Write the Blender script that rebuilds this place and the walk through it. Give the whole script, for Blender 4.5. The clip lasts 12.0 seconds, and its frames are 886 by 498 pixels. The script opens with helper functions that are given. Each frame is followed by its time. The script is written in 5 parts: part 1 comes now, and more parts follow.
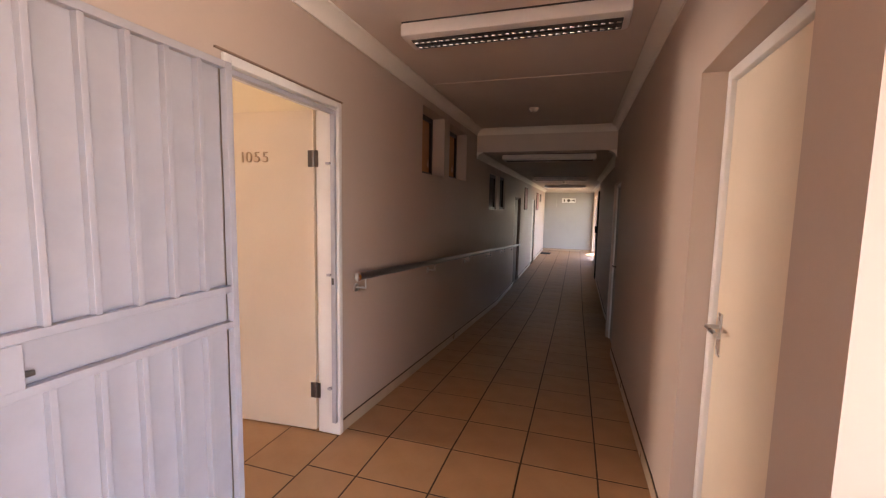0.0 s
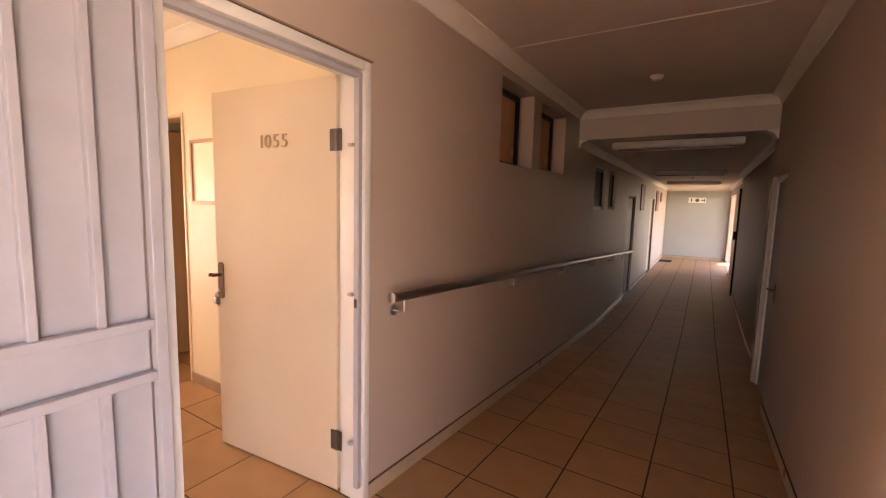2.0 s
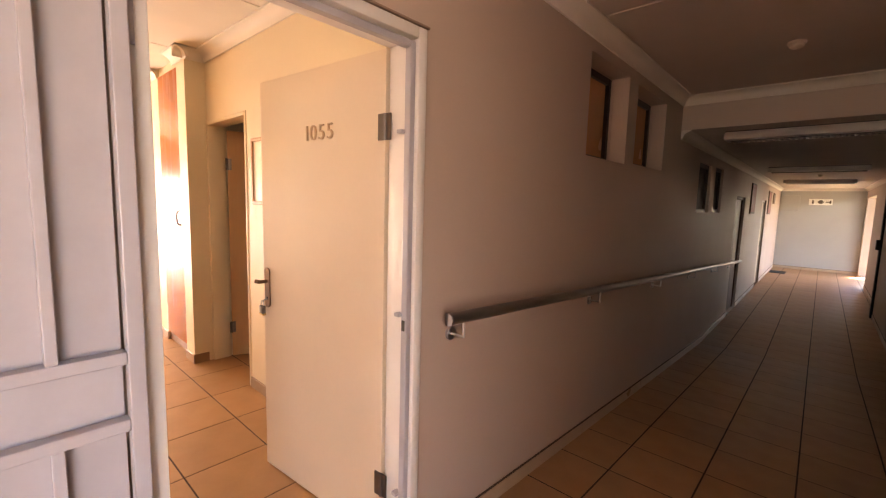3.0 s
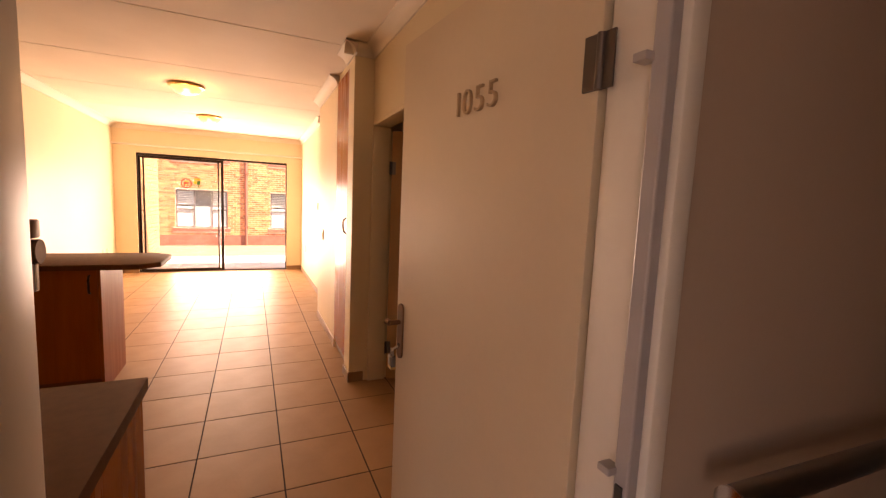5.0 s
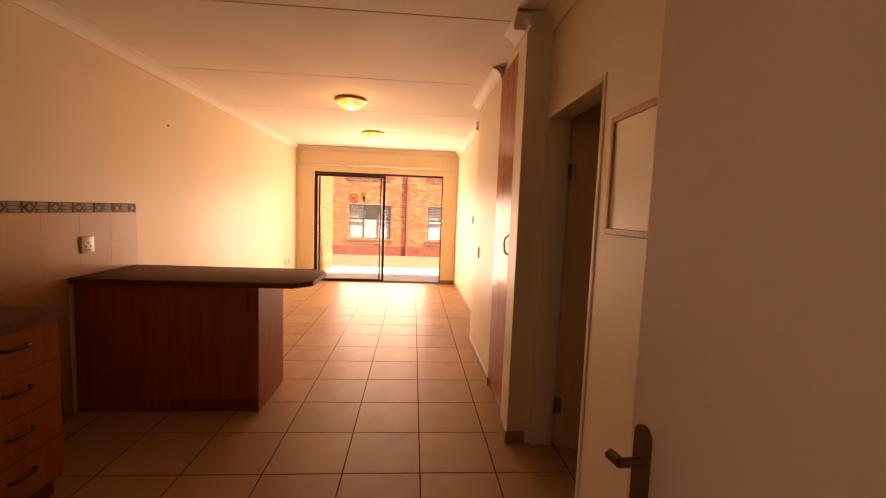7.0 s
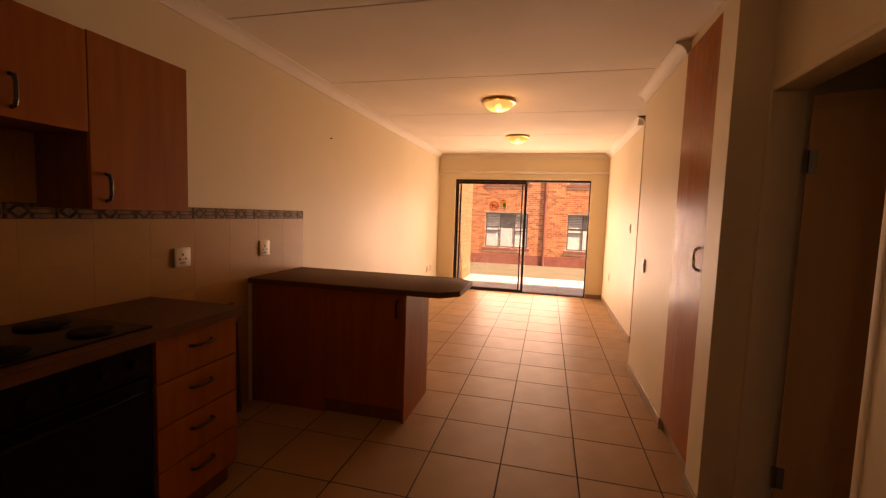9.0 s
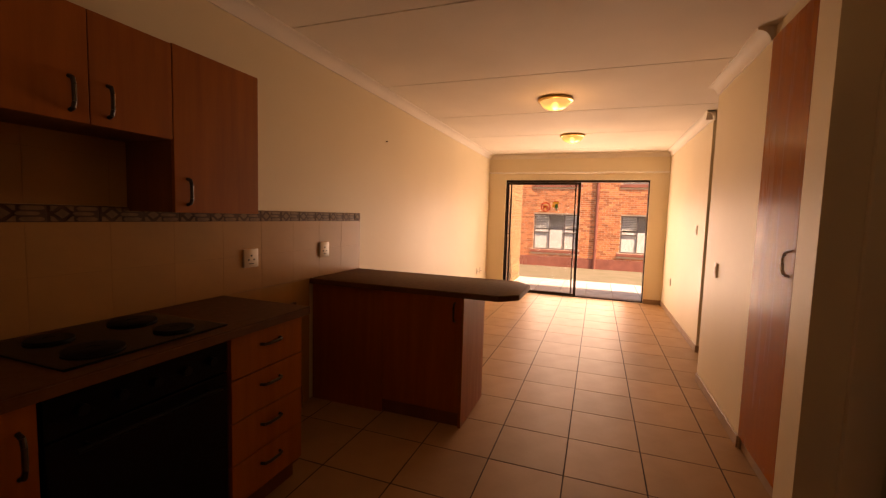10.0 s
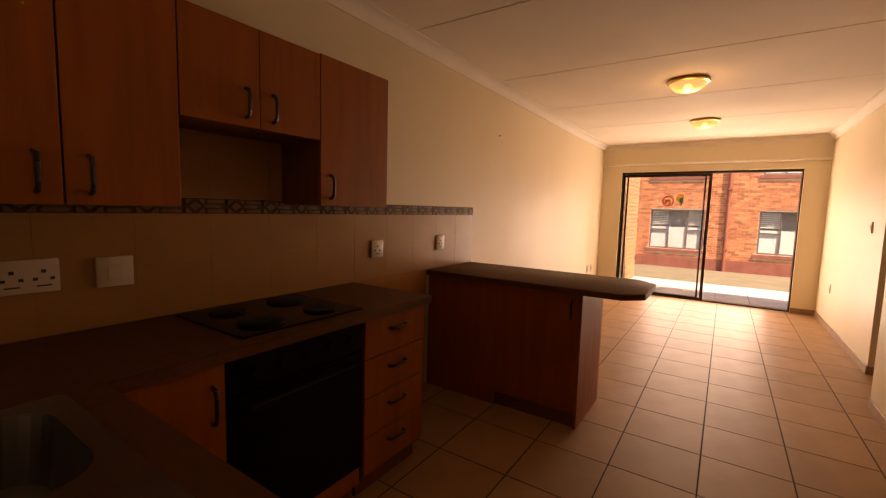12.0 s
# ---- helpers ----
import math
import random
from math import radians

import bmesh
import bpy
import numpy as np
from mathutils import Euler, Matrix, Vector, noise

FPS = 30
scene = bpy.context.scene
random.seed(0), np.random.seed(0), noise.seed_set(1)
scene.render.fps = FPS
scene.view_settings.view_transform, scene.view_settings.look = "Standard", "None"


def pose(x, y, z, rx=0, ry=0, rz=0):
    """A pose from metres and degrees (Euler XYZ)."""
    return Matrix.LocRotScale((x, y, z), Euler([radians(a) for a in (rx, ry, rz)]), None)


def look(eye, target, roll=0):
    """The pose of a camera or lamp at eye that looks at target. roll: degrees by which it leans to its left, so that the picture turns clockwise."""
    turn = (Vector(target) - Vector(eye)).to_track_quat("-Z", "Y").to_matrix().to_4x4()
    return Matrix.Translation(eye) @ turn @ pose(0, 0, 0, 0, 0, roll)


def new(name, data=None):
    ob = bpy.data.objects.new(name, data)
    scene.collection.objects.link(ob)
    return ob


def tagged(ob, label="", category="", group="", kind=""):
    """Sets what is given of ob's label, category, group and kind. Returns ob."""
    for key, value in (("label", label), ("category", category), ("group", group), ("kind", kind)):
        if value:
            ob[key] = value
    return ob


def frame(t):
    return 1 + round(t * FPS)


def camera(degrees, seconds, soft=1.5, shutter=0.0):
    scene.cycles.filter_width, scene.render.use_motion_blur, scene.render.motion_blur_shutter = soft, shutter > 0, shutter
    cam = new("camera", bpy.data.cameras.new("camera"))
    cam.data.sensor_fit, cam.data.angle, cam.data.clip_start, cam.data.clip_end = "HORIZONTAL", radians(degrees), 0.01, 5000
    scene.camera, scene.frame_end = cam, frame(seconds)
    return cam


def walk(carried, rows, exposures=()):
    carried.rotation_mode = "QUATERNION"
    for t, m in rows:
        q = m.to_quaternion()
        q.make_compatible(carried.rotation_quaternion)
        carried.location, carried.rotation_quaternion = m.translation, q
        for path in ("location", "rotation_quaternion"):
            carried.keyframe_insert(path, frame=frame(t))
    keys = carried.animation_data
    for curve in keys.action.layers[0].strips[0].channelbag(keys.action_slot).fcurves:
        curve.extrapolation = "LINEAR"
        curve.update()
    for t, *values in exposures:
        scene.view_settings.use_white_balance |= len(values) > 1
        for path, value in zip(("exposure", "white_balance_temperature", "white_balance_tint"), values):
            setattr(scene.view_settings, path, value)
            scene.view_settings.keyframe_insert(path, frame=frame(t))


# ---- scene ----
cam = camera(93.1, 12.0, soft=1.25)
PATH = [
    (0, (0.556, 0.572, 1.480), (-0.046, 2.468, 1.276), 1.1),
    (0.5, (0.566, 0.775, 1.481), (-0.112, 2.639, 1.271), 1.3),
    (1, (0.541, 0.989, 1.482), (-0.239, 2.821, 1.270), 1.4),
    (1.5, (0.516, 1.193, 1.479), (-0.393, 2.961, 1.263), 1.4),
    (2, (0.479, 1.394, 1.475), (-0.568, 3.080, 1.257), 1.5),
    (2.5, (0.392, 1.581, 1.470), (-0.804, 3.169, 1.248), 1.6),
    (3, (0.281, 1.741, 1.470), (-1.049, 3.219, 1.250), 1.6),
    (3.2, (0.230, 1.800, 1.466), (-1.143, 3.230, 1.250), 1.6),
    (4.8, (-0.321, 2.202, 1.481), (-2.097, 3.097, 1.274), 2.5),
    (5, (-0.383, 2.231, 1.48), (-2.193, 3.058, 1.271), 2.5),
    (5.5, (-0.579, 2.303, 1.49), (-2.465, 2.937, 1.281), 2.3),
    (6, (-0.76, 2.339, 1.495), (-2.693, 2.811, 1.293), 2.3),
    (6.5, (-0.986, 2.318, 1.492), (-2.951, 2.641, 1.302), 2.3),
    (7, (-1.127, 2.299, 1.488), (-3.114, 2.444, 1.308), 2.1),
    (7.5, (-1.238, 2.271, 1.49), (-3.23, 2.242, 1.313), 1.9),
    (7.7, (-1.275, 2.268, 1.487), (-3.264, 2.158, 1.317), 2.1),
    (9.5, (-1.437, 2.084, 1.459), (-3.344, 1.504, 1.296), 1.7),
    (10, (-1.437, 2.046, 1.459), (-3.31, 1.362, 1.299), 1.7),
    (10.5, (-1.432, 2.015, 1.452), (-3.261, 1.222, 1.295), 1.7),
    (11, (-1.422, 1.993, 1.444), (-3.199, 1.091, 1.278), 1.6),
    (11.5, (-1.402, 1.974, 1.441), (-3.118, 0.962, 1.263), 1.6),
    (12, (-1.383, 1.96, 1.439), (-3.037, 0.853, 1.247), 1.6),
]
EXPOSURES = [(0.0, 3.92, 6500, 22.5), (1.5, 4.05, 7200, 26.0), (2.5, 4.25, 7400, 25.5), (3.2, 4.00, 7600, 26.0), (4.8, 2.60, 8900, 37.0), (5.5, 2.25, 9900, 43.0), (7.5, 1.62, 10900, 47.0), (9.5, 1.15, 10600, 42.0), (12.0, 1.22, 9300, 34.5)]
walk(cam, [(t, look(eye, target, roll)) for t, eye, target, roll in PATH], EXPOSURES)

# ---- world, sun, large lights ----
SUN_DIR = Vector((0.30, 0.50, 1.0)).normalized()
world = bpy.data.worlds.new("world")
scene.world = world
world.use_nodes = True
wn = world.node_tree.nodes
sky = wn.new("ShaderNodeTexSky")
sky.sky_type, sky.sun_disc = "NISHITA", False
sky.sun_elevation = math.asin(SUN_DIR.z)
sky.sun_rotation = math.atan2(SUN_DIR.x, SUN_DIR.y)
world.node_tree.links.new(sky.outputs["Color"], wn["Background"].inputs["Color"])
wn["Background"].inputs["Strength"].default_value = 0.15


def sun_lamp(strength):
    data = bpy.data.lights.new("sun", "SUN")
    data.energy, data.angle, data.color = strength, radians(0.53), (1.0, 0.94, 0.84)
    ob = new("sun", data)
    ob.matrix_world = look(SUN_DIR * 30, (0, 0, 0))
    return ob


def area_lamp(name, eye, target, w, h, watts, colour):
    data = bpy.data.lights.new(name, "AREA")
    data.shape, data.size, data.size_y = "RECTANGLE", w, h
    data.energy, data.color = watts, colour
    ob = new(name, data)
    ob.matrix_world = look(eye, target)
    return ob


def bulb_lamp(name, place, watts, colour):
    data = bpy.data.lights.new(name, "POINT")
    data.energy, data.color, data.shadow_soft_size = watts, colour, 0.05
    ob = new(name, data)
    ob.location = place
    return ob


sun_lamp(5.0)
# daylight lamps in the open side of the entrance lobby, in the far side door and in the patio door
area_lamp("lobby_daylight", (3.15, -0.85, 1.60), (-0.8, 0.6, 0.2), 2.0, 1.6, 2.15, (0.40, 0.64, 1.0))
# warm lamp added for light off the sunlit ground, aimed up at the ceiling
area_lamp("lobby_ground_daylight", (3.15, -0.85, 0.40), (-0.8, 1.0, 2.3), 2.0, 0.7, 3.9, (1.0, 0.82, 0.62))
# fill lamp added behind the camera to brighten the corridor ceiling
area_lamp("lobby_ceiling_fill", (0.40, -2.42, 0.50), (0.1, 3.0, 2.3), 0.9, 0.9, 0.60, (1.0, 0.91, 0.80))
area_lamp("far_daylight", (1.38, 17.95, 0.80), (-0.5, 17.95, 0.6), 2.6, 2.1, 0.012, (0.80, 0.90, 1.0))
area_lamp("patio_daylight", (-9.88, 1.70, 0.92), (-6.0, 1.70, 2.0), 1.7, 1.75, 36, (1.0, 0.945, 0.83))
# the two ceiling lamps of the flat
bulb_lamp("bulb_near", (-5.88, 1.58, 2.50), 1.4, (1.0, 0.62, 0.25))
bulb_lamp("bulb_far", (-7.82, 1.64, 2.50), 0.9, (1.0, 0.62, 0.25))


# ---- materials ----
def material(name, colour, rough=0.6, metal=0.0, var=0.06, scale=3.0, fine=40.0, bump=0.15, dist=0.002, tint=None,
             piece=0.0, island=0.0, spec=0.5, stretch=(1, 1, 1), coat=0.0):
    """A surface with broad patches and fine grain in its colour, gloss and relief."""
    m = bpy.data.materials.new(name)
    m.use_nodes = True
    nt = m.node_tree
    n, l = nt.nodes, nt.links
    b = n["Principled BSDF"]
    co = n.new("ShaderNodeTexCoord")
    mp = n.new("ShaderNodeMapping")
    mp.inputs["Scale"].default_value = stretch
    l.new(co.outputs["Object"], mp.inputs["Vector"])
    broad = n.new("ShaderNodeTexNoise")
    broad.inputs["Scale"].default_value, broad.inputs["Detail"].default_value = scale, 4
    grain = n.new("ShaderNodeTexNoise")
    grain.inputs["Scale"].default_value, grain.inputs["Detail"].default_value = fine, 3
    for t in (broad, grain):
        l.new(mp.outputs["Vector"], t.inputs["Vector"])
    mix = n.new("ShaderNodeMix")
    mix.data_type = "RGBA"
    tint = tint or tuple(c * (1 - 4 * var) for c in colour)
    mix.inputs["A"].default_value, mix.inputs["B"].default_value = (*colour, 1), (*tint, 1)
    ramp = n.new("ShaderNodeMapRange")
    ramp.inputs["From Min"].default_value, ramp.inputs["From Max"].default_value = 0.35, 0.7
    l.new(broad.outputs["Fac"], ramp.inputs["Value"])
    add = n.new("ShaderNodeMath")
    add.operation = "MULTIPLY_ADD"
    add.inputs[1].default_value = 0.6
    l.new(ramp.outputs["Result"], add.inputs[0])
    sc = n.new("ShaderNodeMath")
    sc.operation = "MULTIPLY"
    sc.inputs[1].default_value = 0.4
    l.new(grain.outputs["Fac"], sc.inputs[0])
    l.new(sc.outputs[0], add.inputs[2])
    l.new(add.outputs[0], mix.inputs["Factor"])
    colour_out = mix.outputs["Result"]
    if piece or island:
        hsv = n.new("ShaderNodeHueSaturation")
        rnd = n.new("ShaderNodeObjectInfo").outputs["Random"] if piece else n.new("ShaderNodeNewGeometry").outputs["Random Per Island"]
        mr = n.new("ShaderNodeMapRange")
        k = piece or island
        mr.inputs["To Min"].default_value, mr.inputs["To Max"].default_value = 1 - k, 1 + k
        l.new(rnd, mr.inputs["Value"])
        l.new(mr.outputs["Result"], hsv.inputs["Value"])
        l.new(colour_out, hsv.inputs["Color"])
        colour_out = hsv.outputs["Color"]
    l.new(colour_out, b.inputs["Base Color"])
    rr = n.new("ShaderNodeMapRange")
    rr.inputs["To Min"].default_value, rr.inputs["To Max"].default_value = max(0.02, rough - 0.08), min(1, rough + 0.08)
    l.new(broad.outputs["Fac"], rr.inputs["Value"])
    l.new(rr.outputs["Result"], b.inputs["Roughness"])
    b.inputs["Metallic"].default_value = metal
    b.inputs["Specular IOR Level"].default_value = spec
    b.inputs["Coat Weight"].default_value = coat
    if bump:
        bp = n.new("ShaderNodeBump")
        bp.inputs["Strength"].default_value, bp.inputs["Distance"].default_value = bump, dist
        l.new(grain.outputs["Fac"], bp.inputs["Height"])
        l.new(bp.outputs["Normal"], b.inputs["Normal"])
    return m


def wood(name, colour, tint, rough=0.45, stretch=(9, 9, 0.7)):
    """Laminate with streaked grain that runs along z unless stretched otherwise."""
    return material(name, colour, rough, var=0.1, scale=2.2, fine=14, bump=0.04, dist=0.001, tint=tint, stretch=stretch, spec=0.35)


def glass(name, rough=0.0, colour=(1, 1, 1)):
    m = bpy.data.materials.new(name)
    m.use_nodes = True
    n, l = m.node_tree.nodes, m.node_tree.links
    n.remove(n["Principled BSDF"])
    clear, gloss, mix, fr = (n.new(k) for k in ("ShaderNodeBsdfTransparent", "ShaderNodeBsdfGlossy", "ShaderNodeMixShader", "ShaderNodeFresnel"))
    clear.inputs["Color"].default_value = (*colour, 1)
    gloss.inputs["Roughness"].default_value = rough
    fr.inputs["IOR"].default_value = 1.45
    l.new(fr.outputs[0], mix.inputs[0])
    l.new(clear.outputs[0], mix.inputs[1])
    l.new(gloss.outputs[0], mix.inputs[2])
    l.new(mix.outputs[0], n["Material Output"].inputs["Surface"])
    return m


def glow(name, colour, strength):
    m = bpy.data.materials.new(name)
    m.use_nodes = True
    b = m.node_tree.nodes["Principled BSDF"]
    b.inputs["Base Color"].default_value = (*colour, 1)
    b.inputs["Emission Color"].default_value = (*colour, 1)
    b.inputs["Emission Strength"].default_value = strength
    b.inputs["Roughness"].default_value = 0.3
    return m


M = {
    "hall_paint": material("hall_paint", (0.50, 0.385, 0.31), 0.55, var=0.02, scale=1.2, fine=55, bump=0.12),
    "flat_paint": material("flat_paint", (0.78, 0.665, 0.475), 0.5, var=0.02, scale=1.0, fine=55, bump=0.12),
    "ceiling": material("ceiling", (0.83, 0.745, 0.63), 0.8, var=0.03, scale=1.5, fine=120, bump=0.5, dist=0.003),
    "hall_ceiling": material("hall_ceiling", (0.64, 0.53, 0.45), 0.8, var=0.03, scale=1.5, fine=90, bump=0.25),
    "cornice": material("cornice", (0.78, 0.71, 0.62), 0.7, var=0.02, scale=3, fine=60, bump=0.08),
    "tile": material("tile", (0.45, 0.260, 0.125), 0.47, spec=0.35, var=0.07, scale=5, fine=45, bump=0.05, dist=0.001, tint=(0.38, 0.21, 0.098), piece=0.06),
    "skirting": material("skirting", (0.50, 0.36, 0.24), 0.3, var=0.06, scale=6, fine=40, bump=0.05, tint=(0.42, 0.29, 0.18)),
    "skirting_brown": material("skirting_brown", (0.34, 0.21, 0.12), 0.45, var=0.06, scale=6, fine=40, bump=0.05, tint=(0.27, 0.16, 0.09)),
    "grout": material("grout", (0.075, 0.042, 0.026), 0.9, var=0.08, scale=8, fine=90, bump=0.4),
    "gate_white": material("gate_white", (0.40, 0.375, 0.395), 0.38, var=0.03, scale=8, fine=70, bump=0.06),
    "frame_white": material("frame_white", (0.74, 0.69, 0.64), 0.4, var=0.03, scale=6, fine=60, bump=0.06),
    "door_paint": material("door_paint", (0.74, 0.61, 0.46), 0.45, var=0.025, scale=2, fine=50, bump=0.05),
    "brown_door": wood("brown_door", (0.52, 0.31, 0.14), (0.45, 0.255, 0.11), rough=0.5),
    "brown_seal": material("brown_seal", (0.26, 0.17, 0.12), 0.7, var=0.05),
    "steel": material("steel", (0.62, 0.60, 0.58), 0.28, metal=1.0, var=0.04, scale=8, fine=120, bump=0.03),
    "rail_steel": material("rail_steel", (0.40, 0.37, 0.35), 0.36, metal=1.0, var=0.01, scale=3, fine=200, bump=0.01),
    "dark_steel": material("dark_steel", (0.18, 0.16, 0.15), 0.4, metal=0.9, var=0.05, scale=9, fine=80, bump=0.05),
    "bronze": material("bronze", (0.22, 0.13, 0.08), 0.42, metal=0.8, var=0.08, scale=12, fine=80, bump=0.05),
    "brass": material("brass", (0.70, 0.48, 0.20), 0.32, metal=1.0, var=0.05, scale=12, fine=80, bump=0.04),
    "digit": material("digit", (0.52, 0.38, 0.26), 0.35, metal=0.7, var=0.05, scale=12, fine=80, bump=0.04),
    "cabinet": wood("cabinet", (0.40, 0.115, 0.017), (0.27, 0.069, 0.010)),
    "cabinet_edge": wood("cabinet_edge", (0.22, 0.08, 0.032), (0.16, 0.055, 0.022)),
    "cupboard": wood("cupboard", (0.40, 0.125, 0.022), (0.32, 0.095, 0.018), rough=0.26),
    "worktop": material("worktop", (0.13, 0.05, 0.018), 0.55, spec=0.16, var=0.1, scale=30, fine=220, bump=0.04, tint=(0.10, 0.042, 0.018)),
    "worktop_edge": material("worktop_edge", (0.15, 0.058, 0.02), 0.5, spec=0.2, var=0.08, scale=20, fine=120, bump=0.04),
    "black_glass": material("black_glass", (0.008, 0.007, 0.007), 0.16, spec=0.08, var=0.05, bump=0.0),
    "black": material("black", (0.006, 0.005, 0.004), 0.5, spec=0.12, var=0.1, scale=8, bump=0.05),
    "bronze_alu": material("bronze_alu", (0.035, 0.022, 0.016), 0.35, metal=0.6, var=0.08, scale=10, bump=0.03),
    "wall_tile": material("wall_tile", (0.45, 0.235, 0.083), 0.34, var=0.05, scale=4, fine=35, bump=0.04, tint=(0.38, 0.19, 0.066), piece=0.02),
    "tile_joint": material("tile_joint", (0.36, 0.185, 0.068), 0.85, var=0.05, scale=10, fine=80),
    "border": material("border", (0.13, 0.060, 0.026), 0.5, spec=0.25, var=0.1, scale=20, fine=60, bump=0.1, tint=(0.075, 0.036, 0.018)),
    "border_dark": material("border_dark", (0.27, 0.150, 0.070), 0.5, spec=0.25, var=0.1, scale=25, fine=60, bump=0.1),
    "plastic": material("plastic", (0.72, 0.60, 0.47), 0.35, var=0.02, scale=10, bump=0.02),
    "slot": material("slot", (0.05, 0.04, 0.035), 0.6, bump=0.0),
    "timber": wood("timber", (0.50, 0.25, 0.10), (0.38, 0.18, 0.07), rough=0.45),
    "board": material("board", (0.80, 0.74, 0.62), 0.3, var=0.02, scale=2, bump=0.02),
    "diffuser": glow("diffuser", (1.0, 0.80, 0.45), 5.0),
    "reflector": material("reflector", (0.80, 0.80, 0.82), 0.12, metal=1.0, var=0.03, bump=0.02),
    "light_body": material("light_body", (0.72, 0.66, 0.62), 0.45, var=0.03, bump=0.03),
    "brick": material("brick", (0.66, 0.25, 0.105), 0.85, var=0.1, scale=6, fine=60, bump=0.6, dist=0.004, tint=(0.40, 0.135, 0.06), island=0.34),
    "brick_side": material("brick_side", (0.48, 0.30, 0.14), 0.85, var=0.1, scale=6, fine=60, bump=0.6, dist=0.004, tint=(0.40, 0.22, 0.10), piece=0.15),
    "mortar": material("mortar", (0.62, 0.47, 0.33), 0.95, var=0.06, scale=6, fine=90, bump=0.6),
    "plinth_red": material("plinth_red", (0.33, 0.105, 0.065), 0.8, var=0.1, scale=3, fine=40, bump=0.3),
    "paving": material("paving", (0.58, 0.53, 0.46), 0.85, var=0.08, scale=4, fine=80, bump=0.4, piece=0.06),
    "soil": material("soil", (0.20, 0.155, 0.095), 0.95, var=0.12, scale=1.4, fine=18, bump=0.9, dist=0.02, tint=(0.12, 0.115, 0.055)),
    "window_frame": material("window_frame", (0.20, 0.165, 0.145), 0.4, metal=0.4, var=0.06, bump=0.03),
    "curtain": material("curtain", (0.85, 0.84, 0.80), 0.85, var=0.1, scale=6, fine=30, bump=0.3, stretch=(1, 8, 0.6)),
    "dark_room": material("dark_room", (0.42, 0.40, 0.36), 0.8, var=0.05),
    "roof": material("roof", (0.16, 0.08, 0.06), 0.8, var=0.1, scale=3, bump=0.4),
    "glass": glass("glass"),
    "sticker_red": material("sticker_red", (0.62, 0.06, 0.03), 0.5, bump=0.0),
    "sticker_yellow": material("sticker_yellow", (0.80, 0.50, 0.05), 0.5, bump=0.0),
    "sticker_green": material("sticker_green", (0.05, 0.22, 0.07), 0.5, bump=0.0),
    "sign_white": material("sign_white", (0.80, 0.80, 0.74), 0.4, var=0.02, bump=0.02),
    "sign_dark": material("sign_dark", (0.10, 0.08, 0.06), 0.5, bump=0.0),
    "poster": material("poster", (0.30, 0.06, 0.04), 0.5, var=0.1, scale=9, bump=0.02),
    "mat": material("mat", (0.02, 0.02, 0.02), 0.95, var=0.1, fine=150, bump=0.8),
    "dark_door": wood("dark_door", (0.14, 0.07, 0.045), (0.10, 0.05, 0.03), rough=0.5),
    "handle_dark": material("handle_dark", (0.07, 0.055, 0.045), 0.3, metal=0.7, var=0.05, scale=9, fine=80, bump=0.03),
    "sink_steel": material("sink_steel", (0.30, 0.28, 0.26), 0.38, metal=1.0, var=0.05, scale=8, fine=150, bump=0.03),
    "far_paint": material("far_paint", (0.40, 0.385, 0.35), 0.5, var=0.03, scale=1.2, fine=55, bump=0.12),
    "grey_paint": material("grey_paint", (0.42, 0.40, 0.37), 0.5, var=0.04, bump=0.05),
}

for k, level in (("cupboard", 0.03), ("cabinet", 0.3), ("cabinet_edge", 0.25)):
    M[k].node_tree.nodes["Principled BSDF"].inputs["Specular IOR Level"].default_value = level


# ---- building helpers ----
def box(bm, x0, y0, z0, x1, y1, z1, bevel=0.0):
    """A box between two corners, its edges rounded by bevel."""
    made = bmesh.ops.create_cube(bm, size=1)["verts"]
    for v in made:
        v.co = Vector(((x0 + x1) / 2 + v.co.x * abs(x1 - x0), (y0 + y1) / 2 + v.co.y * abs(y1 - y0), (z0 + z1) / 2 + v.co.z * abs(z1 - z0)))
    if bevel:
        bmesh.ops.bevel(bm, geom=list({e for v in made for e in v.link_edges}), offset=bevel, segments=2, profile=0.5, affect="EDGES")
    return bm


def boxes(*rows, bevel=0.0):
    bm = bmesh.new()
    for r in rows:
        box(bm, *r, bevel=bevel)
    return bm


def rod(bm, a, b, r, n=12, r2=None):
    """A round bar from a to b."""
    a, b = Vector(a), Vector(b)
    made = bmesh.ops.create_cone(bm, cap_ends=True, segments=n, radius1=r, radius2=r if r2 is None else r2, depth=(b - a).length)["verts"]
    m = Matrix.Translation((a + b) / 2) @ (b - a).to_track_quat("Z", "Y").to_matrix().to_4x4()
    for v in made:
        v.co = m @ v.co
    return bm


def turned(bm, profile, centre, n=32):
    """A solid of revolution about the vertical through centre; profile: radius, height."""
    rings = [[bm.verts.new((centre[0] + r * math.cos(2 * math.pi * i / n), centre[1] + r * math.sin(2 * math.pi * i / n), centre[2] + z)) for i in range(n)] for r, z in profile]
    for a, b in zip(rings, rings[1:]):
        for i in range(n):
            bm.faces.new((a[i], a[(i + 1) % n], b[(i + 1) % n], b[i]))
    return bm


